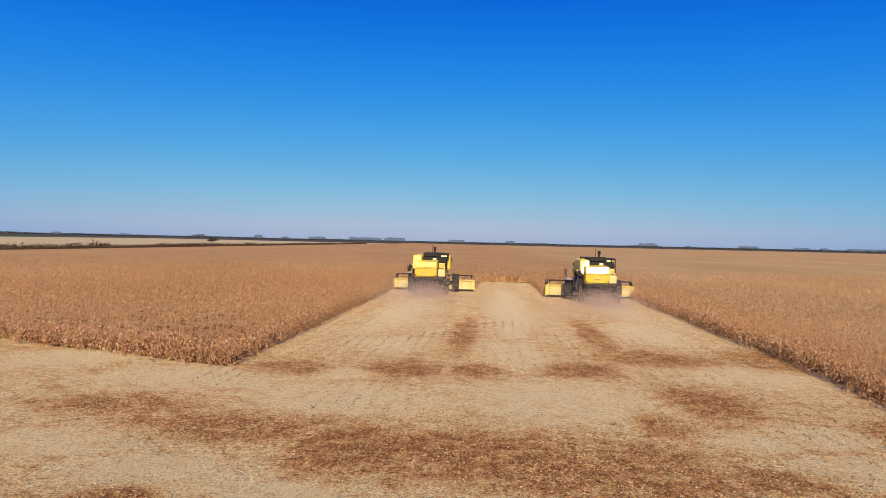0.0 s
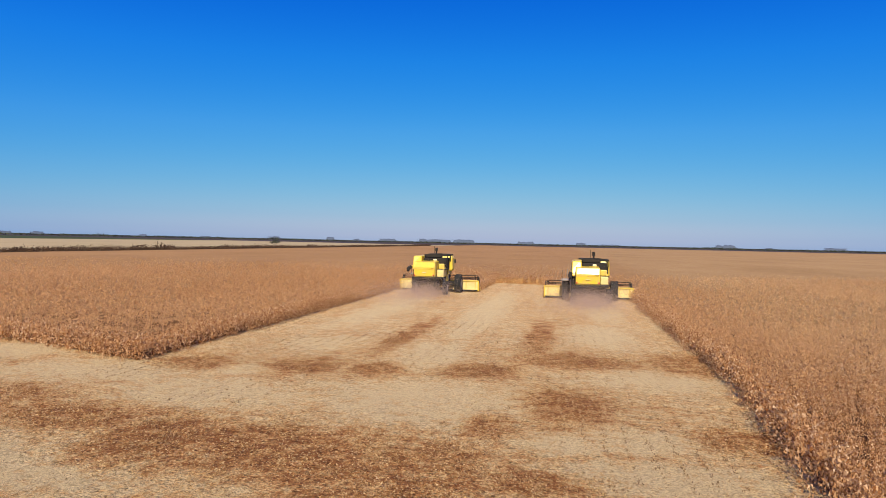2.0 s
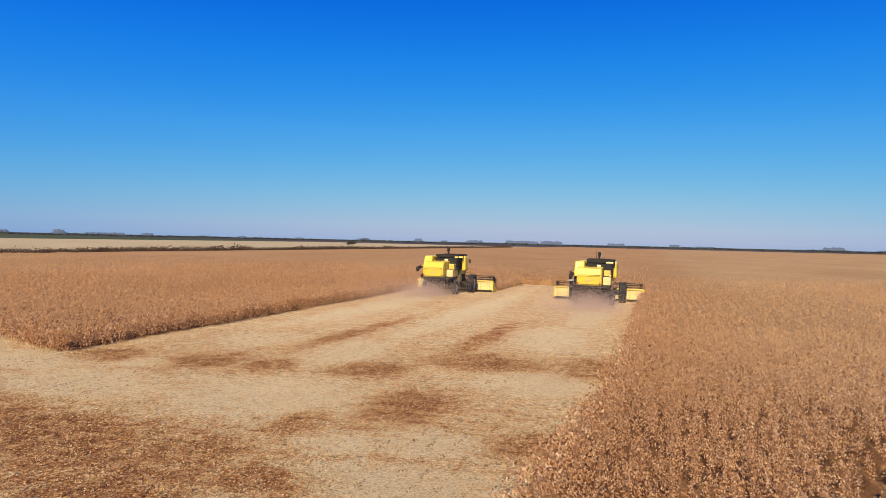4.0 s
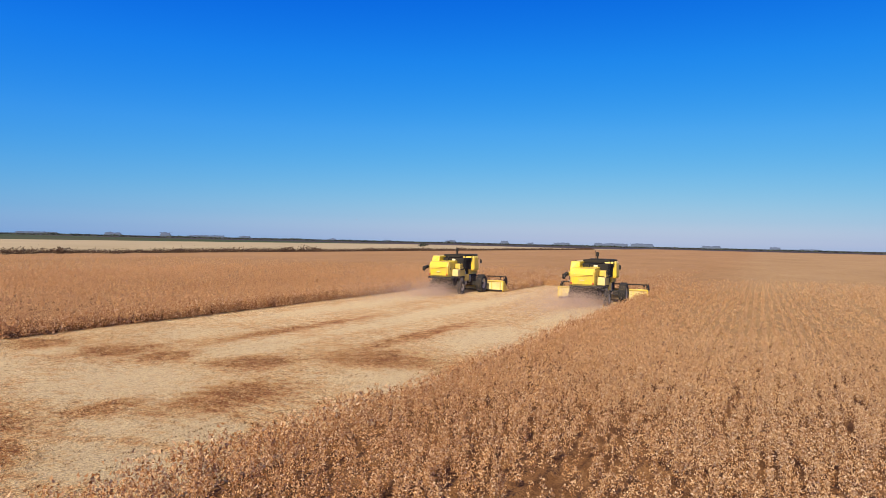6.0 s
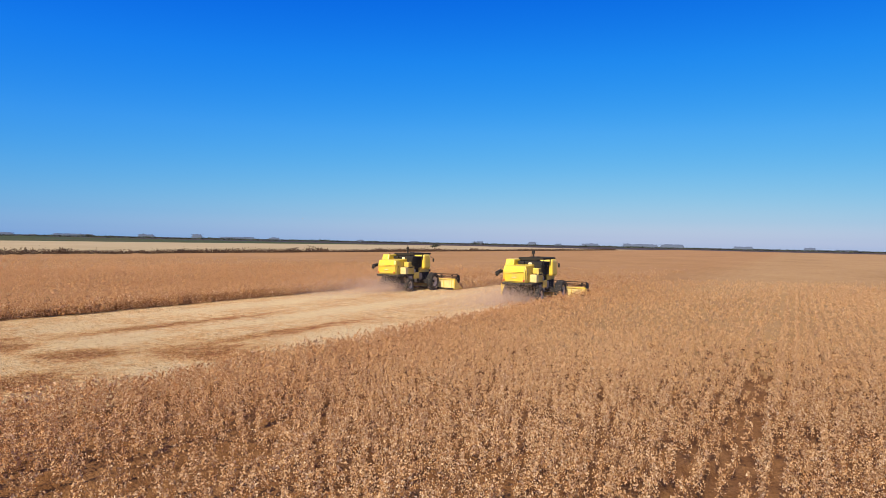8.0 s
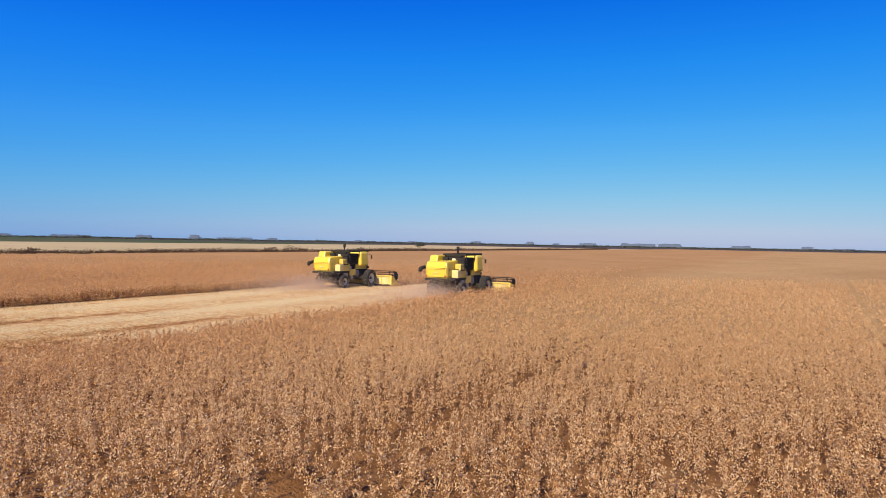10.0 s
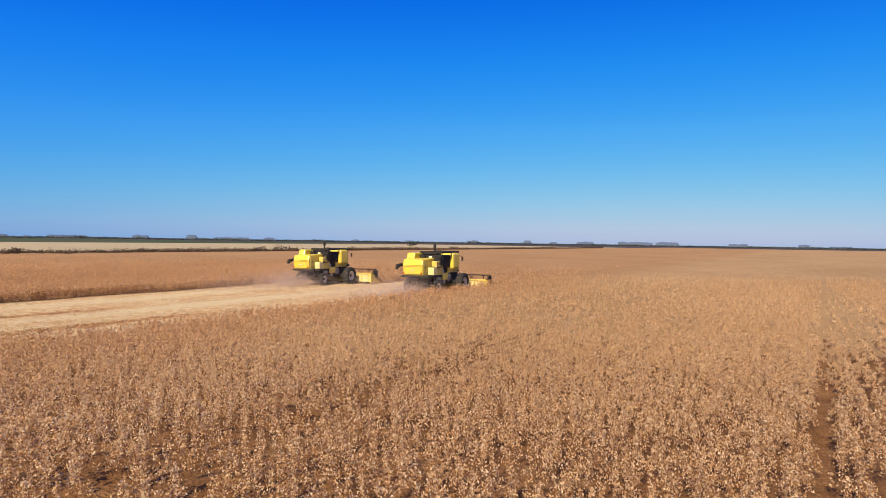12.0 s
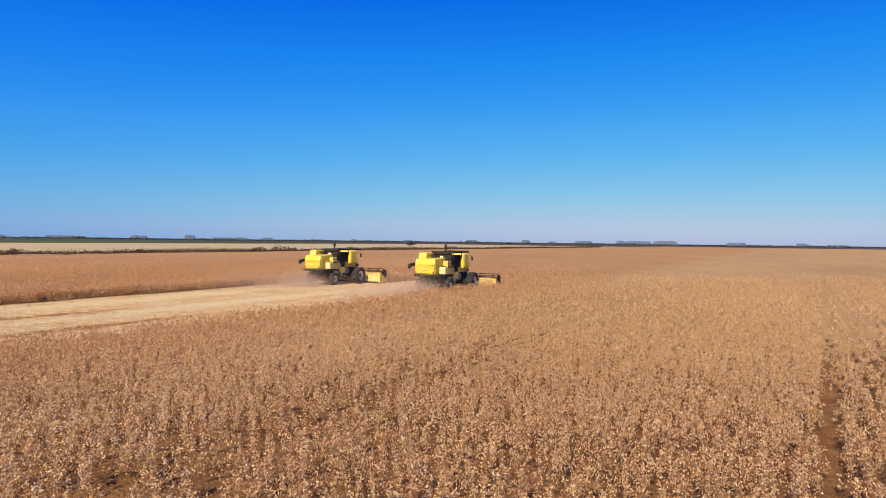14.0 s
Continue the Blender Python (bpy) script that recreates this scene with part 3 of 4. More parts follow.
crop_field(
    "uncut soybean crop ahead of the combine harvesters",
    [plants(LEFT_EDGE, MID_LEFT, L_STOP, 135, 100, 0.062, 0.030, 0.6, fading, each=10), plants(MID_LEFT, MID_RIGHT, MID_END, 135, 100, 0.062, 0.030, 0.6, fading, each=10),
     plants(MID_RIGHT, RIGHT_EDGE, R_STOP, 135, 100, 0.062, 0.030, 0.6, fading, each=10), wall(MID_LEFT, L_STOP, MID_LEFT, MID_END, 420, 0.05, 0.025),
     wall(MID_LEFT, MID_END, MID_RIGHT, MID_END, 420, 0.05, 0.025), wall(MID_RIGHT, R_STOP, MID_RIGHT, MID_END, 420, 0.05, 0.025)], [],
    [ahead(LEFT_EDGE - 0.15, MID_LEFT, L_STOP), ahead(MID_LEFT - 0.15, MID_RIGHT + 0.15, MID_END), ahead(MID_RIGHT, RIGHT_EDGE + 0.15, R_STOP)])


# strips of crop that the headers take in during the clip, one metre each
def crop_strip(x0, x1, y0):
    leaves = join(plants(x0, x1, y0, y0 + 1.0, 34, 0.085, 0.06, 0.3, each=5, corners=4), wall(x1, y0, x1, y0 + 1, 150, 0.05, 0.025, 0.3, 4), wall(x0, y0, x0, y0 + 1, 150, 0.05, 0.025, 0.3, 4))
    sheet = canopy(list(np.linspace(x0, x1, 18)), [y0, y0 + 0.1, y0 + 0.5, y0 + 0.9, y0 + 1.0])
    v, f = join(leaves, sheet[:2])
    v = v - np.array([0, y0 + 1.0, 0])
    which = np.r_[np.zeros(len(leaves[1]), int), np.ones(len(sheet[1]), int)]
    ob = mesh_of("crop_strip", v, f, [CROP, CANOPY], which)
    ob.location = (0, y0 + 1.0, 0)
    return tagged(ob, "strip of ripe soybeans just ahead of a header", "crop", "strips of crop ahead of the headers", kind="stuff")


strips = [("left", y, crop_strip(LEFT_EDGE + 0.02, MID_LEFT, y)) for y in np.arange(68.0, L_STOP - 0.5)]
strips += [("right", y, crop_strip(MID_RIGHT, RIGHT_EDGE - 0.02, y)) for y in np.arange(64.0, R_STOP - 0.5)]

# ---- ditch with dry scrub along the field's far side ----
def scrub_along(ys, xs, tall, count, size):
    """Tufts of dry brush along a line."""
    c = []
    for y, x, t in zip(ys, xs, tall):
        k = max(4, int(count * t))
        p = rng.normal(size=(k, 3)) * np.array([0.9, 1.5, 0.26]) * t + np.array([x, y, 0.45 * t])
        c.append(p)
    c = np.concatenate(c)
    c[:, 2] = np.abs(c[:, 2]) + 0.02
    return flakes(c, size, size * 0.6, 0.6, 3)


ys = np.arange(20, 620, 1.6)
tall = (1.45 + 0.25 * smooth_noise(ys, ys * 0, 0.06, 41) + 0.12 * rng.random(len(ys))).clip(0.95, 1.9)
v, f = scrub_along(ys, -113.5 + 1.2 * smooth_noise(ys, ys * 0, 0.05, 42), tall, 110, 0.18)
tagged(mesh_of("ditch_scrub", v, f, [SCRUB]), "low dry brown scrub along a ditch at the field's edge", "scrub", kind="stuff")
v, f = scrub_along(ys + 0.8, -119 + rng.normal(size=len(ys)), tall * 0.85, 40, 0.2)
tagged(mesh_of("ditch_scrub", v, f, [SCRUB]), "second line of dry scrub on the ditch's far bank", "scrub", kind="stuff")


def bush(name, x, y, r, h, material, label, count=240, size=0.25):
    p = rng.normal(size=(count, 3))
    p /= np.linalg.norm(p, axis=1, keepdims=True)
    p *= rng.random((count, 1)) ** 0.35 * np.array([r, r, h / 2])
    lumps = 1 + 0.35 * np.sin(5 * p[:, :1] / r + x) * np.cos(4 * p[:, 1:2] / r + y)
    p = p * lumps + np.array([0, 0, h / 2])
    p[:, 2] = np.abs(p[:, 2]) + 0.03
    v, f = flakes(p, size, size * 0.6)
    ob = mesh_of(name, v, f, [material])
    ob.location = (x, y, 0)
    return tagged(ob, label, "bush", "bushes along the ditch")


for x, y, r, h in [(-114, 183, 2.6, 2.0), (-113, 191, 3.8, 2.6), (-115, 235, 2.4, 1.8), (-116, 262, 2.0, 1.5), (-117, 107, 2.2, 1.6), (-117, 202, 2.0, 1.7), (-118, 330, 2.6, 2.0), (-116, 140, 1.8, 1.4)]:
    bush("bush", x, y, r, h, SCRUB, "rounded dry brown bush beside the ditch")

# ---- lone tree by the ditch ----
tree = tagged(new("lone_tree"), "small dark lone tree with a leaning crown beside the ditch", "tree")
tree.location = (-121, 292, 0)
bm = bmesh.new()
tube(bm, (0, 0, 0), (0.2, 0, 1.5), 0.16, 0.11, 8)
tube(bm, (0.2, 0, 1.4), (1.0, 0.1, 2.5), 0.10, 0.04, 6)
tube(bm, (0.2, 0, 1.4), (-0.9, 0.2, 2.6), 0.10, 0.04, 6)
tube(bm, (0.2, 0, 1.4), (0.1, -0.4, 3.0), 0.10, 0.03, 6)
part("trunk", bm, BARK, tree)
c = [rng.normal(size=(k, 3)) * s + np.array(o) for k, s, o in ((110, (0.7, 0.6, 0.3), (0.9, 0, 2.9)), (90, (0.6, 0.5, 0.28), (-1.0, 0.1, 2.7)), (80, (0.5, 0.5, 0.3), (0.1, -0.2, 3.4)), (40, (0.4, 0.4, 0.2), (1.8, 0, 3.2)))]
v, f = flakes(np.concatenate(c), 0.22, 0.14)
crown = mesh_of("crown", v, f, [LEAF])
crown.parent = tree

# ---- far shelter belts and groves: bearing from, bearing to (degrees left of +y), height in metres ----
GROVES = [(15.7, 14.3, 9), (12.4, 9.7, 11), (9.5, 7.7, 11), (4.1, 2.7, 9), (-0.7, -1.5, 9), (-2.8, -4.2, 5), (-11.5, -13.0, 11), (-15.0, -15.6, 5),
          (-19.0, -20.4, 9), (-22.8, -23.9, 7), (-24.5, -25.2, 7), (-26.3, -28.7, 7), (60.4, 59.5, 8), (58.6, 58.1, 5), (57.1, 54.4, 8), (51.4, 50.2, 10),
          (47.5, 46.7, 14), (45.4, 42.7, 8), (41.6, 40.7, 8), (24.7, 23.8, 9), (20.1, 19.4, 11), (17.9, 17.3, 7), (34.5, 33.8, 6), (30.0, 29.2, 6)]


def grove(b0, b1, h, far, material, name, label, category, group):
    a0, a1 = radians(b0), radians(b1)
    p0, p1 = (np.array([-math.sin(a) * far + 20, math.cos(a) * far + 8]) for a in (a0, a1))
    length = np.linalg.norm(p1 - p0)
    mid = np.array([*(p0 + p1) / 2, 0])
    along_way, across = (p1 - p0) / length, np.array([-(p1 - p0)[1], (p1 - p0)[0]]) / length
    # a lumpy closed belt of crowns, with leaf clumps breaking its outline
    k, seed = max(6, int(length / 4)), int(abs(b0) * 10) + 3
    s = np.linspace(-0.5, 0.5, k) * length
    top = h * (0.86 + 0.08 * smooth_noise(s, s * 0, 0.22, seed) + 0.06 * rng.normal(size=k))
    top *= np.clip((0.5 * length - np.abs(s)) / 7 + 0.45, 0.45, 1)
    rows = [(-9, 0.0), (-8, 0.7), (-4, 0.95), (0, 1.0), (6, 0.9), (9, 0.0)]
    X = np.stack([np.c_[s[:, None] * along_way + (o + 0.8 * rng.normal(size=(k, 1))) * across, top * z] for o, z in rows])
    i = np.arange(len(rows) - 1)[:, None] * k + np.arange(k - 1)[None]
    belt = X.reshape(-1, 3), np.stack([i, i + 1, i + k + 1, i + k], -1).reshape(-1, 4)
    n = int(length * 1.6)
    q = rng.integers(0, k, n)
    xy = s[q][:, None] * along_way + rng.normal(size=(n, 2)) * 3
    v, f = join(belt, flakes(np.c_[xy, top[q] * (0.75 + 0.27 * rng.random(n))], 1.5, 1.1))
    ob = mesh_of(name, v, f, [material])
    ob.location = mid
    return tagged(ob, label, category, group, "stuff")


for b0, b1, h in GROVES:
    grove(b0, b1, 1.15 * h, 2400, FAR_LEAF_HAZED, "grove", "distant grove of trees on the horizon, haze blue painted in", "trees", "groves on the horizon")
k = 7500
bear = np.radians(rng.uniform(-33, 64, k))
far = rng.uniform(1500, 2300, k)
z = (1.0 + 0.8 * smooth_noise(np.degrees(bear) * 6, far * 0, 0.35, 77)).clip(0.3) * np.where(np.degrees(bear) > 22, 2.3, 1.5) * rng.random(k)
v, f = flakes(np.c_[20 - np.sin(bear) * far, 8 + np.cos(bear) * far, z], 3.2, 1.2)
tagged(mesh_of("hedgerows", v, f, [LEAF]), "dark low hedgerows and woods along the horizon", "hedge", kind="stuff")

# ---- combine harvesters: origin on the ground under the front axle, +y ahead ----
FRONT_R, REAR_R = 0.86, 0.62


def wheel(parent, x, y, r, width, name):
    hub = new(name)
    hub.parent = parent
    hub.location = (x, y, r)
    w = width / 2
    bm = bmesh.new()
    lathe(bm, [(-w * 0.8, r * 0.56), (-w, r * 0.72), (-w * 0.95, r * 0.9), (-w * 0.7, r * 0.965), (w * 0.7, r * 0.965), (w * 0.95, r * 0.9), (w, r * 0.72), (w * 0.8, r * 0.56)])
    for k in range(22):  # chevron lugs
        a = 2 * math.pi * k / 22
        side = 1 if k % 2 else -1
        n0 = len(bm.verts)
        box(bm, min(0, side * w * 0.95), max(0, side * w * 0.95), -0.035 * r / 0.6, 0.035 * r / 0.6, r * 0.94, r * 1.0)
        bm.verts.ensure_lookup_table()
        for v in bm.verts[n0:]:
            v.co.y += abs(v.co.x) * 0.45
            v.co = Matrix.Rotation(a, 3, "X") @ v.co
    part("tyre", bm, RUBBER, hub)
    bm = bmesh.new()
    lathe(bm, [(-w * 0.75, r * 0.57), (-w * 0.72, r * 0.50), (-w * 0.25, r * 0.40), (-w * 0.2, r * 0.05), (w * 0.2, r * 0.05), (w * 0.25, r * 0.40), (w * 0.72, r * 0.50), (w * 0.75, r * 0.57)], 24)
    part("rim", bm, RIM, hub)
    bm = bmesh.new()
    tube(bm, (-w * 0.5, 0, 0), (w * 0.5, 0, 0), r * 0.16, seg=12)
    for k in range(8):
        a = k * math.pi / 4
        tube(bm, (-w * 0.42, r * 0.27 * math.cos(a), r * 0.27 * math.sin(a)), (w * 0.42, r * 0.27 * math.cos(a), r * 0.27 * math.sin(a)), 0.025, seg=6)
    part("hub", bm, BLACK, hub)
    return hub


def combine():
    c = new("combine_harvester")
    # rear straw hood: sloped top, overhanging rear wall
    bm = bmesh.new()
    vs = [bm.verts.new((x, y, z)) for x in (-1.28, 0.62) for y, z in ((-4.74, 1.58), (-4.80, 2.42), (-4.62, 2.94), (-2.2, 3.06), (-2.2, 1.50), (-3.6, 1.45))]
    for k in range(6):
        j = (k + 1) % 6
        bm.faces.new((vs[k], vs[j], vs[6 + j], vs[6 + k]))
    bm.faces.new(vs[:6]), bm.faces.new(vs[6:])
    bmesh.ops.recalc_face_normals(bm, faces=bm.faces)
    bmesh.ops.bevel(bm, geom=list(bm.edges), offset=0.06, segments=3, affect="EDGES", profile=0.5)
    hood = part("straw_hood", bm, YELLOW, c, "glossy yellow straw hood")
    # polished sloping cap over the hood's rear edge, which throws back the low sun
    lean = math.tan(radians(21.0))
    bm = bmesh.new()
    slab(bm, [(-1.22, -4.80, 2.44), (0.56, -4.88, 2.44), (0.56, -4.88 + 0.50 * lean, 2.94), (-1.22, -4.80 + 0.50 * lean, 2.94)], (0, 0.22, 0.02), 0.02)
    part("hood_cap", bm, YELLOW_GLOSS, hood, "polished sloping yellow cap")
    bm = bmesh.new()
    box(bm, 0.615, 0.65, -4.55, -2.5, 1.75, 2.80, 0.02)
    part("side_door", bm, YELLOW_OLD, hood, "dusty yellow side door")
    for y in (-4.3, -2.75):
        bm = bmesh.new()
        tube(bm, (0.66, y, 2.2), (0.66, y, 2.4), 0.02, seg=6)
        part("door_hinge", bm, BLACK, hood)
    bm = bmesh.new()
    for z in (1.70, 2.34):
        box(bm, -1.16, 0.50, -4.83, -4.76, z, z + 0.025, 0.006)
    for x in (-1.18, 0.48):
        box(bm, x, x + 0.025, -4.83, -4.76, 1.70, 2.365, 0.006)
    part("rear_door_frame", bm, YELLOW_OLD, hood, "raised yellow door frame")
    bm = bmesh.new()
    box(bm, -0.50, -0.16, -4.84, -4.78, 2.00, 2.05)
    part("maker_bar", bm, CREAM, hood, "pale plain lettering bar")
    for x in (-1.19, 0.53):
        bm = bmesh.new()
        box(bm, x - 0.06, x + 0.06, -4.88, -4.78, 1.72, 1.84, 0.02)
        part("tail_lamp", bm, RED, hood, "red tail lamp")
    # dark lip and straw chopper under the hood
    bm = bmesh.new()
    box(bm, -1.3, 1.3, -4.95, -2.4, 1.42, 1.60, 0.03)
    part("hood_lip", bm, BLACK, c, "dark lower edge of the hood")
    bm = bmesh.new()
    box(bm, -0.95, 0.95, -4.35, -3.2, 0.75, 1.45, 0.05, (0.05, 0.2, 0.15))
    chop = part("straw_chopper", bm, BLACK, c, "dusty dark straw chopper")
    for k in range(7):
        bm = bmesh.new()
        x = -0.84 + 0.28 * k
        box(bm, x - 0.012, x + 0.012, -4.75, -4.25, 0.80, 1.05, 0.0, (0, 0, 0.2))
        part("vane", bm, BLACK, chop)
    # threshing body
    bm = bmesh.new()
    box(bm, -1.12, 1.12, -3.6, 1.0, 0.85, 2.25, 0.06)
    part("thresher_body", bm, BLACK, c, "dark threshing body")
    for sx in (-1, 1):
        for y0, y1, z0, z1, name, mat in ((-3.5, -2.35, 1.62, 2.45, "side_panel", YELLOW_OLD), (-2.30, -1.35, 1.15, 1.75, "side_panel", YELLOW_OLD), (-1.30, 0.55, 1.75, 2.25, "side_panel", YELLOW_OLD)):
            bm = bmesh.new()
            xa, xb = sorted((sx * 1.13, sx * 1.30))
            box(bm, xa, xb, y0, y1, z0, z1, 0.04)
            part(name, bm, mat, c, "dusty yellow side panel")
        for y, z, r in ((-2.9, 1.25, 0.30), (-1.9, 1.0, 0.22), (-1.0, 1.35, 0.34), (-2.2, 1.9, 0.2)):
            bm = bmesh.new()
            tube(bm, (sx * 1.13, y, z), (sx * 1.24, y, z), r, seg=18)
            part("drive_pulley", bm, STEEL, c, "dusty steel drive pulley")
        bm = bmesh.new()
        for (ya, za), (yb, zb) in (((-2.9, 1.55), (-1.0, 1.69)), ((-2.9, 0.95), (-1.9, 0.78)), ((-1.9, 0.78), (-1.0, 1.01))):
            tube(bm, (sx * 1.2, ya, za), (sx * 1.2, yb, zb), 0.03, seg=6)
        part("drive_belt", bm, BLACK, c)
    # step box behind the engine bay
    bm = bmesh.new()
    box(bm, 0.70, 1.30, -4.0, -3.45, 1.62, 2.26, 0.05)
    part("battery_box", bm, HEADER, c, "faded yellow battery box")
    # walkway and hand rails between the box and the engine bay
    bm = bmesh.new()
    box(bm, 0.66, 1.36, -3.5, -2.72, 2.22, 2.30, 0.015)
    deck = part("walkway", bm, BLACK, c, "dark service walkway")
    for y in (-3.45, -2.8):
        bm = bmesh.new()
        tube(bm, (1.3, y, 2.28), (1.3, y, 3.05), 0.025, seg=6)
        part("rail_post", bm, BLACK, deck)
    bm = bmesh.new()
    tube(bm, (1.3, -3.5, 3.05), (1.3, -2.75, 3.05), 0.025, seg=6)
    part("hand_rail", bm, BLACK, deck)
    bm = bmesh.new()
    box(bm, 0.70, 1.24, -3.35, -2.78, 2.30, 2.78, 0.06)
    part("air_intake", bm, YELLOW_OLD, deck, "dusty yellow air intake housing")
    # engine bay: dark, open at the top and on the right
    bm = bmesh.new()
    box(bm, -1.0, 1.30, -2.7, -0.9, 2.2, 3.30, 0.05)
    eng = part("engine_bay", bm, BLACK, c, "dark open engine bay")
    bm = bmesh.new()
    for k in range(8):
        box(bm, 1.30, 1.335, -2.55 + 0.19 * k, -2.47 + 0.19 * k, 2.4, 3.1)
    part("radiator_grille", bm, BLACK, eng, "dark radiator grille")
    bm = bmesh.new()
    tube(bm, (-0.75, -2.2, 3.40), (0.75, -2.2, 3.40), 0.17, seg=16)
    part("muffler", bm, BLACK, eng, "sooty muffler")
    bm = bmesh.new()
    tube(bm, (0.55, -1.6, 3.3), (0.55, -1.6, 3.62), 0.2, seg=14)
    tube(bm, (0.55, -1.6, 3.62), (0.55, -1.6, 3.70), 0.26, 0.2, seg=14)
    part("air_cleaner", bm, BLACK, eng)
    bm = bmesh.new()
    tube(bm, (0.2, -1.8, 3.3), (0.2, -1.8, 3.95), 0.075)
    tube(bm, (0.2, -1.8, 3.9), (0.2, -1.8, 4.22), 0.13, 0.12)
    part("exhaust_pipe", bm, BLACK, c, "black upright exhaust stack")
    bm = bmesh.new()
    tube(bm, (-0.05, -1.5, 3.4), (-0.05, -1.5, 4.35), 0.018, seg=6)
    part("antenna", bm, BLACK, c)
    # yellow shoulders beside the engine bay
    bm = bmesh.new()
    box(bm, -1.62, -0.78, -3.95, -0.5, 2.25, 3.48, 0.10, (0.04, 0.1, 0.42))
    shoulder = part("tank_shoulder", bm, YELLOW, c, "rounded yellow shoulder of the grain tank")
    bm = bmesh.new()
    y0 = -3.95 + 0.42 * 0.20 / 1.23
    slab(bm, [(-1.54, y0 - 0.015, 2.45), (-0.88, y0 - 0.045, 2.45), (-0.88, y0 - 0.045 + 0.92 * lean, 3.37), (-1.54, y0 - 0.015 + 0.92 * lean, 3.37)], (0, 0.10, 0.01), 0.02)
    part("shoulder_panel", bm, YELLOW_GLOSS, shoulder, "polished yellow panel")
    # dark bay and service deck on the shoulder's side
    bm = bmesh.new()
    box(bm, -1.60, -1.14, -3.55, -0.8, 0.95, 2.28, 0.04)
    bay = part("drive_bay", bm, BLACK, c, "dark open drive bay")
    for y, z, r in ((-3.0, 1.75, 0.26), (-2.2, 1.30, 0.36), (-1.3, 1.80, 0.24)):
        bm = bmesh.new()
        tube(bm, (-1.60, y, z), (-1.70, y, z), r, seg=18)
        tube(bm, (-1.70, y, z), (-1.74, y, z), 0.07, seg=10)
        part("drive_pulley", bm, STEEL, bay, "dusty steel drive pulley")
    bm = bmesh.new()
    box(bm, -2.42, -1.60, -0.95, 1.05, 1.70, 1.78, 0.015)
    stand = part("cab_platform", bm, DECK, c, "dusty grey platform beside the cab")
    for y in (-0.85, 0.05, 0.95):
        bm = bmesh.new()
        tube(bm, (-2.36, y, 1.76), (-2.36, y, 2.5), 0.022, seg=6)
        part("rail_post", bm, BLACK, stand)
    for z in (2.12, 2.5):
        bm = bmesh.new()
        tube(bm, (-2.36, -0.88, z), (-2.36, 0.98, z), 0.022, seg=6)
        part("hand_rail", bm, BLACK, stand)
    for y in (-0.8, 0.9):
        bm = bmesh.new()
        tube(bm, (-2.25, y, 1.72), (-1.60, y, 1.15), 0.035, seg=6)
        part("platform_brace", bm, BLACK, stand)
    bm = bmesh.new()
    box(bm, 0.10, 0.42, -2.74, -2.5, 3.04, 3.20, 0.03)
    part("cream_cover", bm, CREAM, c, "pale cream filter cover")
    bm = bmesh.new()
    box(bm, -0.70, -0.2, -2.95, -2.6, 2.95, 3.30, 0.04)
    part("fuel_filler", bm, BLACK, c)
    # grain tank with its front wall on the right
    bm = bmesh.new()
    box(bm, -1.62, 1.62, -0.95, 0.45, 2.05, 3.50, 0.2, (0.05, 0.05, 0.05))
    tank = part("grain_tank", bm, YELLOW, c, "yellow grain tank")
    bm = bmesh.new()
    for x0, x1, y0, y1 in ((-0.75, 1.4, -2.75, -2.68), (-0.75, 1.4, 0.35, 0.42), (-0.75, -0.68, -2.68, 0.35), (1.33, 1.4, -2.68, 0.35)):
        box(bm, x0, x1, y0, y1, 3.46, 3.62, 0.015)
    part("tank_extension", bm, BLACK, tank, "black grain tank extension boards")
    for x, y in ((-1.4, -2.6), (1.4, -2.6), (1.4, -1.0)):
        bm = bmesh.new()
        tube(bm, (x, y, 3.0), (x, y, 3.55), 0.035, seg=6)
        part("rail_post", bm, BLACK, tank)
    # cab
    bm = bmesh.new()
    box(bm, -0.85, 0.85, 0.52, 1.45, 1.95, 3.45, 0.06, (0.06, 0.15, 0.0))
    cab = part("cab_glazing", bm, GLASS, c, "dark tinted cab glass")
    bm = bmesh.new()
    box(bm, -0.98, 0.98, 0.45, 1.55, 3.46, 3.64, 0.07)
    part("cab_roof", bm, BLACK, cab, "dark cab roof")
    for x in (-0.86, 0.86):
        for y in (0.55, 1.38):
            bm = bmesh.new()
            tube(bm, (x, y, 1.95), (x * 0.94, y - (0.14 if y > 1 else 0), 3.47), 0.05, seg=8)
            part("cab_pillar", bm, YELLOW_OLD, cab)
    bm = bmesh.new()
    box(bm, -1.0, 1.0, 0.5, 1.5, 1.75, 1.95, 0.03)
    part("cab_floor", bm, BLACK, cab)
    for sx in (-1, 1):
        bm = bmesh.new()
        tube(bm, (sx * 0.95, 1.1, 3.3), (sx * 1.5, 1.1, 3.1), 0.02, seg=6)
        m = part("mirror_arm", bm, BLACK, cab)
        bm = bmesh.new()
        box(bm, sx * 1.5 - 0.09, sx * 1.5 + 0.09, 1.07, 1.14, 2.75, 3.12, 0.03)
        part("mirror", bm, BLACK, m, "upright wing mirror")
    # unloading auger folded back along the left side
    bm = bmesh.new()
    tube(bm, (-1.50, 0.1, 2.0), (-1.56, 0.0, 2.62), 0.20)
    tube(bm, (-1.56, 0.2, 2.62), (-1.70, -4.35, 2.46), 0.14, 0.13, 16)
    aug = part("unloading_auger", bm, YELLOW_OLD, c, "folded yellow unloading auger")
    bm = bmesh.new()
    tube(bm, (-1.70, -4.30, 2.47), (-1.73, -4.95, 2.34), 0.14, 0.17, 14)
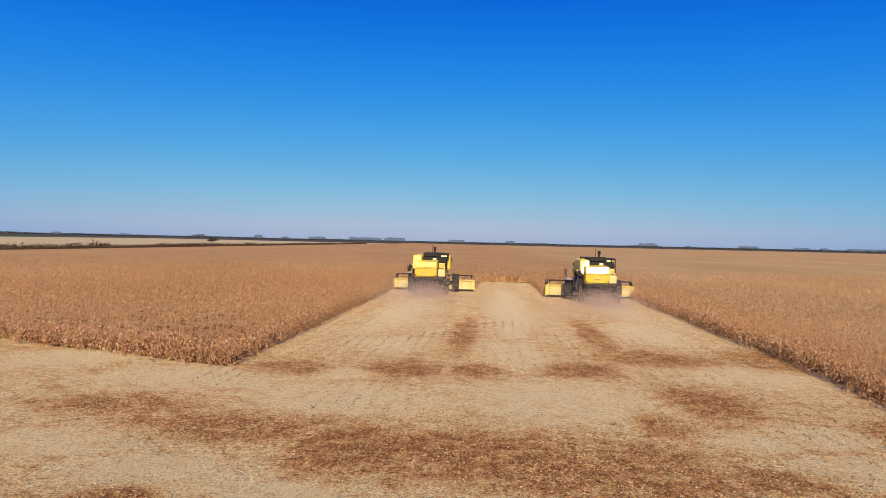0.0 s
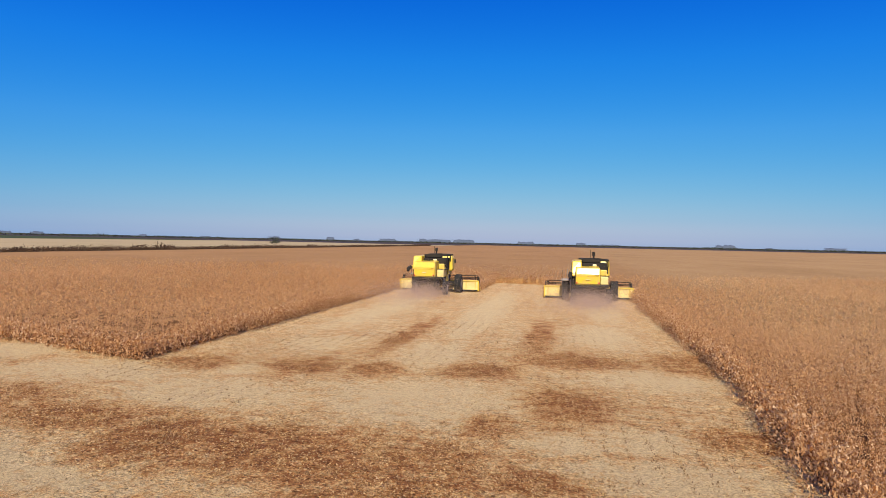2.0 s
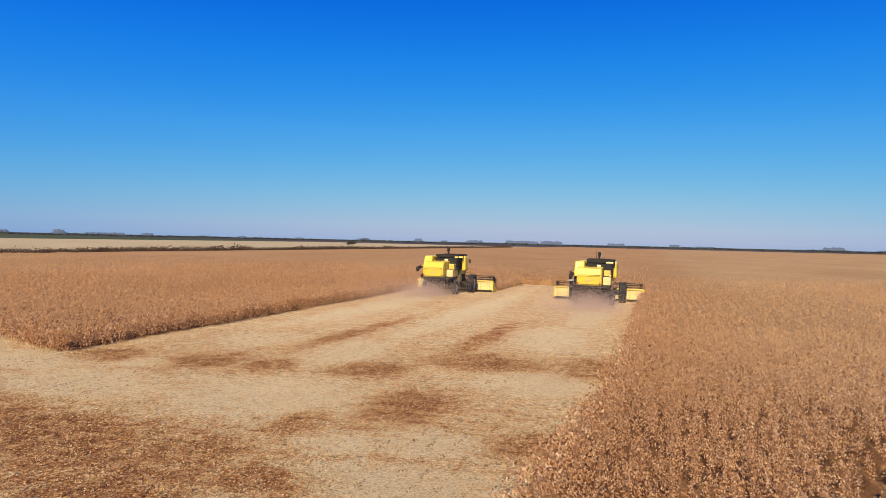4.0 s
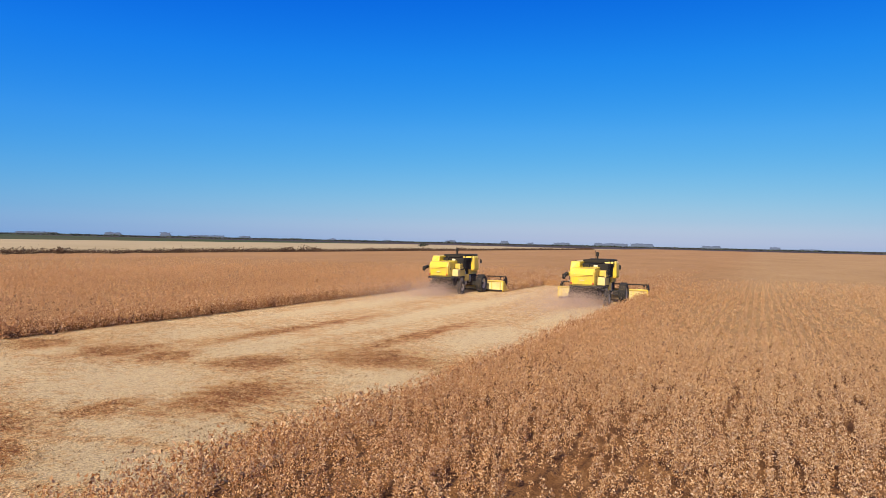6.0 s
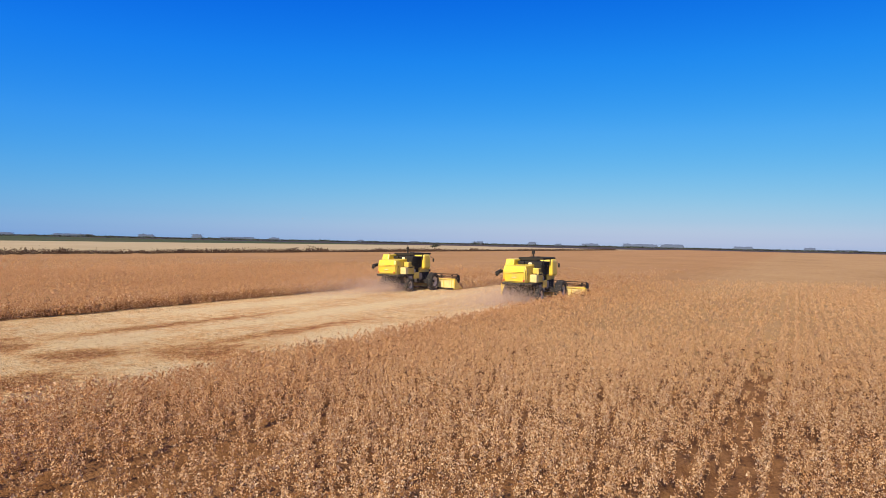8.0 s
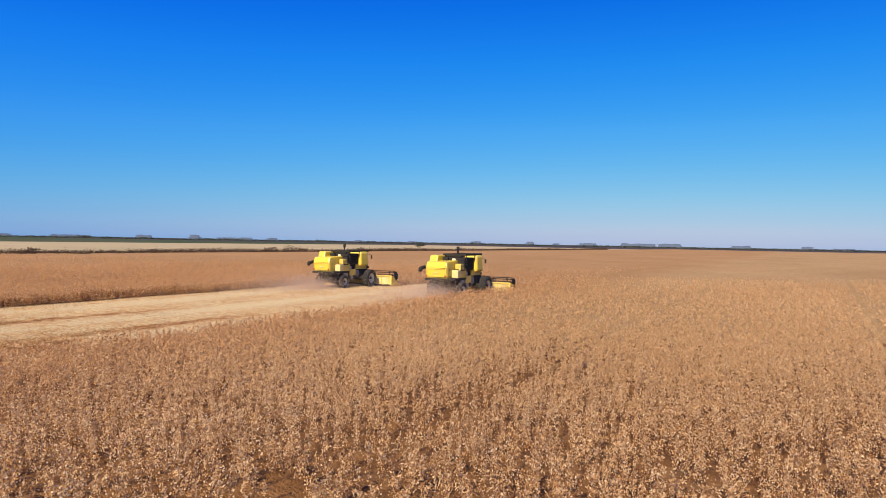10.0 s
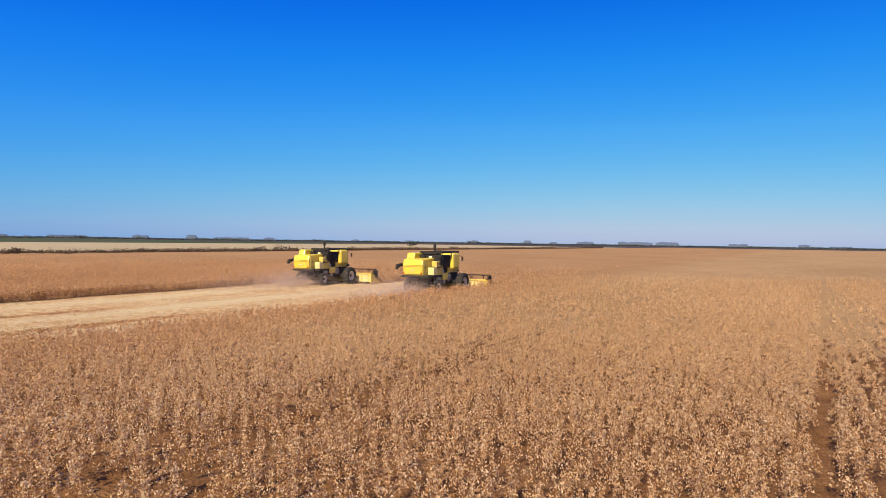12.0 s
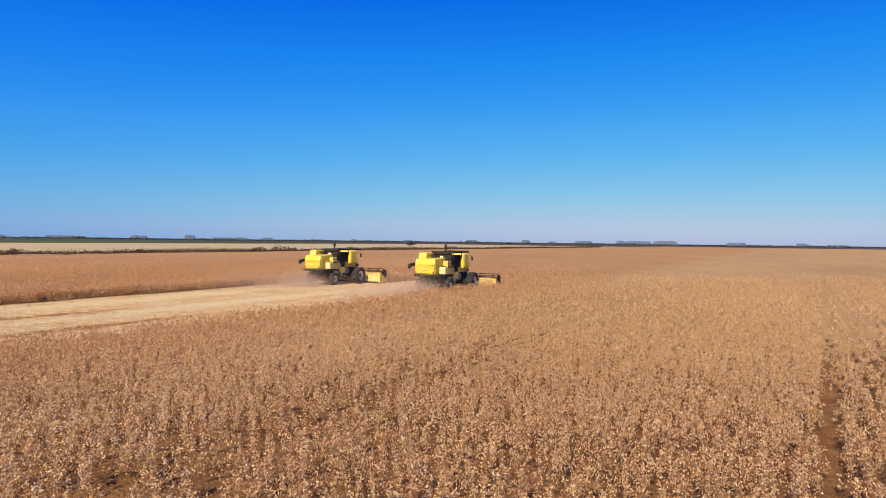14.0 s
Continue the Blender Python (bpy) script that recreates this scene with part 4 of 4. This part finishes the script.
    tube(bm, (-1.73, -4.85, 2.38), (-1.74, -5.0, 2.14), 0.16, 0.13, 14)
    part("spout", bm, BLACK, aug, "black rubber spout")
    for y in (-0.6, -2.4, -4.2):
        bm = bmesh.new()
        tube(bm, (-1.566 + 0.031 * y, y - 0.03, 2.61 + 0.035 * y), (-1.566 + 0.031 * y, y + 0.03, 2.61 + 0.035 * y), 0.16, seg=16)
        part("clamp_ring", bm, BLACK, aug)
    # ladder and elevator on the left, tailings housing
    bm = bmesh.new()
    box(bm, -1.75, -1.35, -1.75, -1.35, 0.7, 2.7, 0.04)
    part("grain_elevator", bm, BLACK, c, "dark grain elevator housing")
    lad = new("ladder")
    lad.parent = c
    for x in (-1.9, -1.45):
        bm = bmesh.new()
        tube(bm, (x - 0.15, 1.0, 0.5), (x, 1.0, 2.6), 0.03, seg=6)
        part("rail", bm, STEEL, lad)
    for k in range(5):
        bm = bmesh.new()
        box(bm, -2.0 + 0.02 * k, -1.5 + 0.02 * k, 0.92, 1.08, 0.6 + 0.3 * k, 0.64 + 0.3 * k)
        part("rung", bm, STEEL, lad)
    # axles, feeder house
    bm = bmesh.new()
    box(bm, -1.8, 1.8, -0.25, 0.25, 0.65, 1.05, 0.04)
    part("front_axle", bm, BLACK, c)
    bm = bmesh.new()
    box(bm, -1.25, 1.25, -3.6, -3.4, 0.52, 0.72, 0.03)
    part("rear_axle", bm, BLACK, c)
    bm = bmesh.new()
    n0 = [bm.verts.new((x, y, z)) for x in (-0.65, 0.65) for y, z in ((0.6, 1.0), (0.6, 1.8), (1.5, 0.95), (1.5, 0.3))]
    for k in range(4):
        j = (k + 1) % 4
        bm.faces.new((n0[k], n0[j], n0[4 + j], n0[4 + k]))
    bm.faces.new(n0[:4]), bm.faces.new(n0[4:])
    bmesh.ops.recalc_face_normals(bm, faces=bm.faces)
    part("feeder_house", bm, YELLOW_OLD, c, "yellow sloping feeder house")
    # cutting header
    W = 3.78
    head = new("header")
    head.parent = c
    head.location = (-0.05, -1.0, 0)
    bm = bmesh.new()
    box(bm, -W, W, 2.40, 2.50, 0.12, 1.0, 0.02)
    box(bm, -W, W, 2.38, 3.25, 0.10, 0.17, 0.01)
    part("back_sheet", bm, HEADER, head, "yellow header back sheet")
    bm = bmesh.new()
    box(bm, -W, W, 2.33, 2.47, 0.98, 1.12, 0.03)
    part("top_beam", bm, YELLOW_OLD, head)
    bm = bmesh.new()
    box(bm, -W, W, 2.30, 2.40, 0.08, 0.20, 0.02)
    part("lower_beam", bm, BLACK, head)
    for k in range(9):
        bm = bmesh.new()
        x = -W + 0.25 + k * (2 * W - 0.5) / 8
        box(bm, x - 0.035, x + 0.035, 2.33, 2.40, 0.2, 0.98)
        part("back_rib", bm, YELLOW_OLD, head)
    for sx in (-1, 1):
        bm = bmesh.new()
        e = [bm.verts.new((sx * x, y, z)) for x in (W, W + 0.10) for y, z in ((2.3, 0.08), (2.3, 1.1), (2.75, 1.0), (3.2, 0.55), (4.1, 0.12), (4.1, 0.06))]
        for k in range(6):
            j = (k + 1) % 6
            bm.faces.new((e[k], e[j], e[6 + j], e[6 + k]))
        bm.faces.new(e[:6]), bm.faces.new(e[6:])
        bmesh.ops.recalc_face_normals(bm, faces=bm.faces)
        part("crop_divider", bm, YELLOW, head, "yellow pointed crop divider")
    bm = bmesh.new()
    tube(bm, (-W + 0.05, 2.85, 0.45), (W - 0.05, 2.85, 0.45), 0.16, seg=14)
    for k in range(60):
        x = -W + 0.1 + k * (2 * W - 0.2) / 59
        a = k * 0.9
        box(bm, x - 0.06, x + 0.06, 2.85 + 0.2 * math.cos(a) - 0.08, 2.85 + 0.2 * math.cos(a) + 0.08, 0.45 + 0.2 * math.sin(a) - 0.08, 0.45 + 0.2 * math.sin(a) + 0.08)
    part("feed_auger", bm, STEEL, head, "worn steel feed auger")
    bm = bmesh.new()
    box(bm, -W, W, 3.25, 3.33, 0.08, 0.13)
    for k in range(100):
        x = -W + (k + 0.5) * 2 * W / 100
        box(bm, x - 0.012, x + 0.012, 3.33, 3.45, 0.09, 0.12)
    part("knife_bar", bm, STEEL, head)
    # reel, turning
    reel = new("reel")
    reel.parent = c
    reel.location = (-0.05, 2.25, 1.02)
    bm = bmesh.new()
    tube(bm, (-W + 0.05, 0, 0), (W - 0.05, 0, 0), 0.07, seg=10)
    part("reel_shaft", bm, BLACK, reel)
    for k in range(6):
        a = k * math.pi / 3
        bm = bmesh.new()
        yy, zz = 0.50 * math.cos(a), 0.50 * math.sin(a)
        tube(bm, (-W + 0.08, yy, zz), (W - 0.08, yy, zz), 0.035, seg=6)
        for j in range(40):
            x = -W + 0.2 + j * (2 * W - 0.4) / 39
            tube(bm, (x, yy, zz), (x, yy * 1.25, zz * 1.25), 0.012, 0.006, 4)
        part("bat", bm, BLACK, reel, "dark reel bat with tines")
    for x in (-W + 0.12, -W / 2, 0, W / 2, W - 0.12):
        bm = bmesh.new()
        for k in range(6):
            a = k * math.pi / 3
            tube(bm, (x, 0, 0), (x, 0.5 * math.cos(a), 0.5 * math.sin(a)), 0.02, seg=6)
            b = a + math.pi / 3
            tube(bm, (x, 0.5 * math.cos(a), 0.5 * math.sin(a)), (x, 0.5 * math.cos(b), 0.5 * math.sin(b)), 0.018, seg=6)
        part("reel_spider", bm, BLACK, reel)
    for sx in (-1, 1):
        bm = bmesh.new()
        tube(bm, (sx * (W - 0.02), 0, 0), (sx * (W + 0.02), 0, 0), 0.50, seg=6)
        part("reel_end_plate", bm, BLACK, reel, "dark six-sided reel end plate")
        # small dark knob of the reel drive, added at each header end; no lamp
        bm = bmesh.new()
        tube(bm, (sx * (W - 0.25), 2.42, 1.10), (sx * (W - 0.25), 2.42, 1.36), 0.025, seg=6)
        box(bm, sx * (W - 0.25) - 0.08, sx * (W - 0.25) + 0.08, 2.37, 2.47, 1.34, 1.50, 0.02)
        part("marker_lamp", bm, BLACK, head, "small dark knob on a post")
        bm = bmesh.new()
        tube(bm, (sx * (W + 0.05), 2.4, 1.08), (sx * (W + 0.05), 3.3, 1.05), 0.05, seg=8)
        part("reel_arm", bm, BLACK, head)
        wheel(c, sx * 2.05, 0.0, FRONT_R, 0.62, "front_wheel")
        wheel(c, sx * 1.40, -3.5, REAR_R, 0.42, "rear_wheel")
    return c


left_combine = combine()
right_combine = copy_thing(left_combine, pose(9.5, 61.8, 0))
for ob, say in ((left_combine, "yellow combine harvester cutting ripe soybeans, raising dust"), (right_combine, "second yellow combine harvester beside the uncut crop, raising dust")):
    tagged(ob, say, "harvester", "combine harvesters")


# ---- dust and chaff thrown out behind each machine ----
def dust_cloud(n, spread_xyz, size, lift):
    p = rng.normal(size=(n, 3)) * np.array(spread_xyz)
    p[:, 2] = np.abs(p[:, 2]) * (1 + 0.12 * np.abs(p[:, 1])) + lift
    v, f = flakes(p, size, size * 0.9, corners=3)
    return tagged(mesh_of("dust_cloud", v, f, [DUST]), "thin brown dust and chaff behind a harvester", "dust", "dust behind the harvesters", kind="stuff")


DUSTS = []
for who in ("left", "right"):
    DUSTS.append((who, dust_cloud(17000, (0.95, 0.8, 0.56), 0.019, 0.03), -5.9, 0.0))
    DUSTS.append((who, dust_cloud(18000, (1.3, 1.6, 0.60), 0.019, 0.03), -7.4, 0.35))
    DUSTS.append((who, dust_cloud(19000, (2.1, 4.4, 0.66), 0.022, 0.03), -10.2, 0.7))

# ---- what moves ----
L_X, R_X = -4.65, 9.5
L_WAY = [(0, 65.8), (5, 68.3), (9, 70.8), (14, 75.0)]
R_WAY = [(0, 61.8), (5, 64.6), (9, 67.6), (14, 72.4)]


def along(way, t):
    ts, ys = zip(*way)
    return float(np.interp(t, ts, ys))


def motions():
    seconds = [k * 0.5 for k in range(29)]
    for ob, x, way in ((left_combine, L_X, L_WAY), (right_combine, R_X, R_WAY)):
        walk(ob, [(t, pose(x + 0.03 * math.sin(0.7 * t + x), along(way, t), 0.0, 0.15 * math.sin(1.9 * t + x), 0.2 * math.sin(1.3 * t + x), 0)) for t in seconds])
        start = along(way, 0)
        for child in ob.children:
            kind = child.name.split(".")[0]
            home = child.location.copy()
            if kind in ("front_wheel", "rear_wheel"):
                r = FRONT_R if kind == "front_wheel" else REAR_R
                walk(child, [(t, pose(*home, -math.degrees((along(way, t) - start) / r))) for t in seconds])
            elif kind == "reel":
                walk(child, [(t, pose(*home, -140.0 * t)) for t in seconds])
    # dust follows the machine, rolling a little
    for n, (who, ob, back, late) in enumerate(DUSTS):
        x, way = (L_X, L_WAY) if who == "left" else (R_X, R_WAY)
        walk(ob, [(t, pose(x - late * 0.8 + 0.15 * math.sin(1.1 * t + n), along(way, t) + back + 0.25 * math.sin(0.9 * t + 2 * n), 0.05 * math.sin(1.7 * t + n), 0, 0, 9 * math.sin(0.6 * t + n))) for t in seconds])
    # each strip bends over the knife and goes in with the header
    for who, y0, ob in strips:
        way = L_WAY if who == "left" else R_WAY
        rows = []
        for t in seconds:
            reach = along(way, t) + 2.4 - y0  # how far the knife is into the strip
            k = min(max(reach / 1.0, 0.0), 1.0)
            rows.append((t, pose(0, y0 + 1.0 + max(reach - 1.0, 0.0), -0.62 * k, 0, 0, 0)))
        walk(ob, rows)


motions()
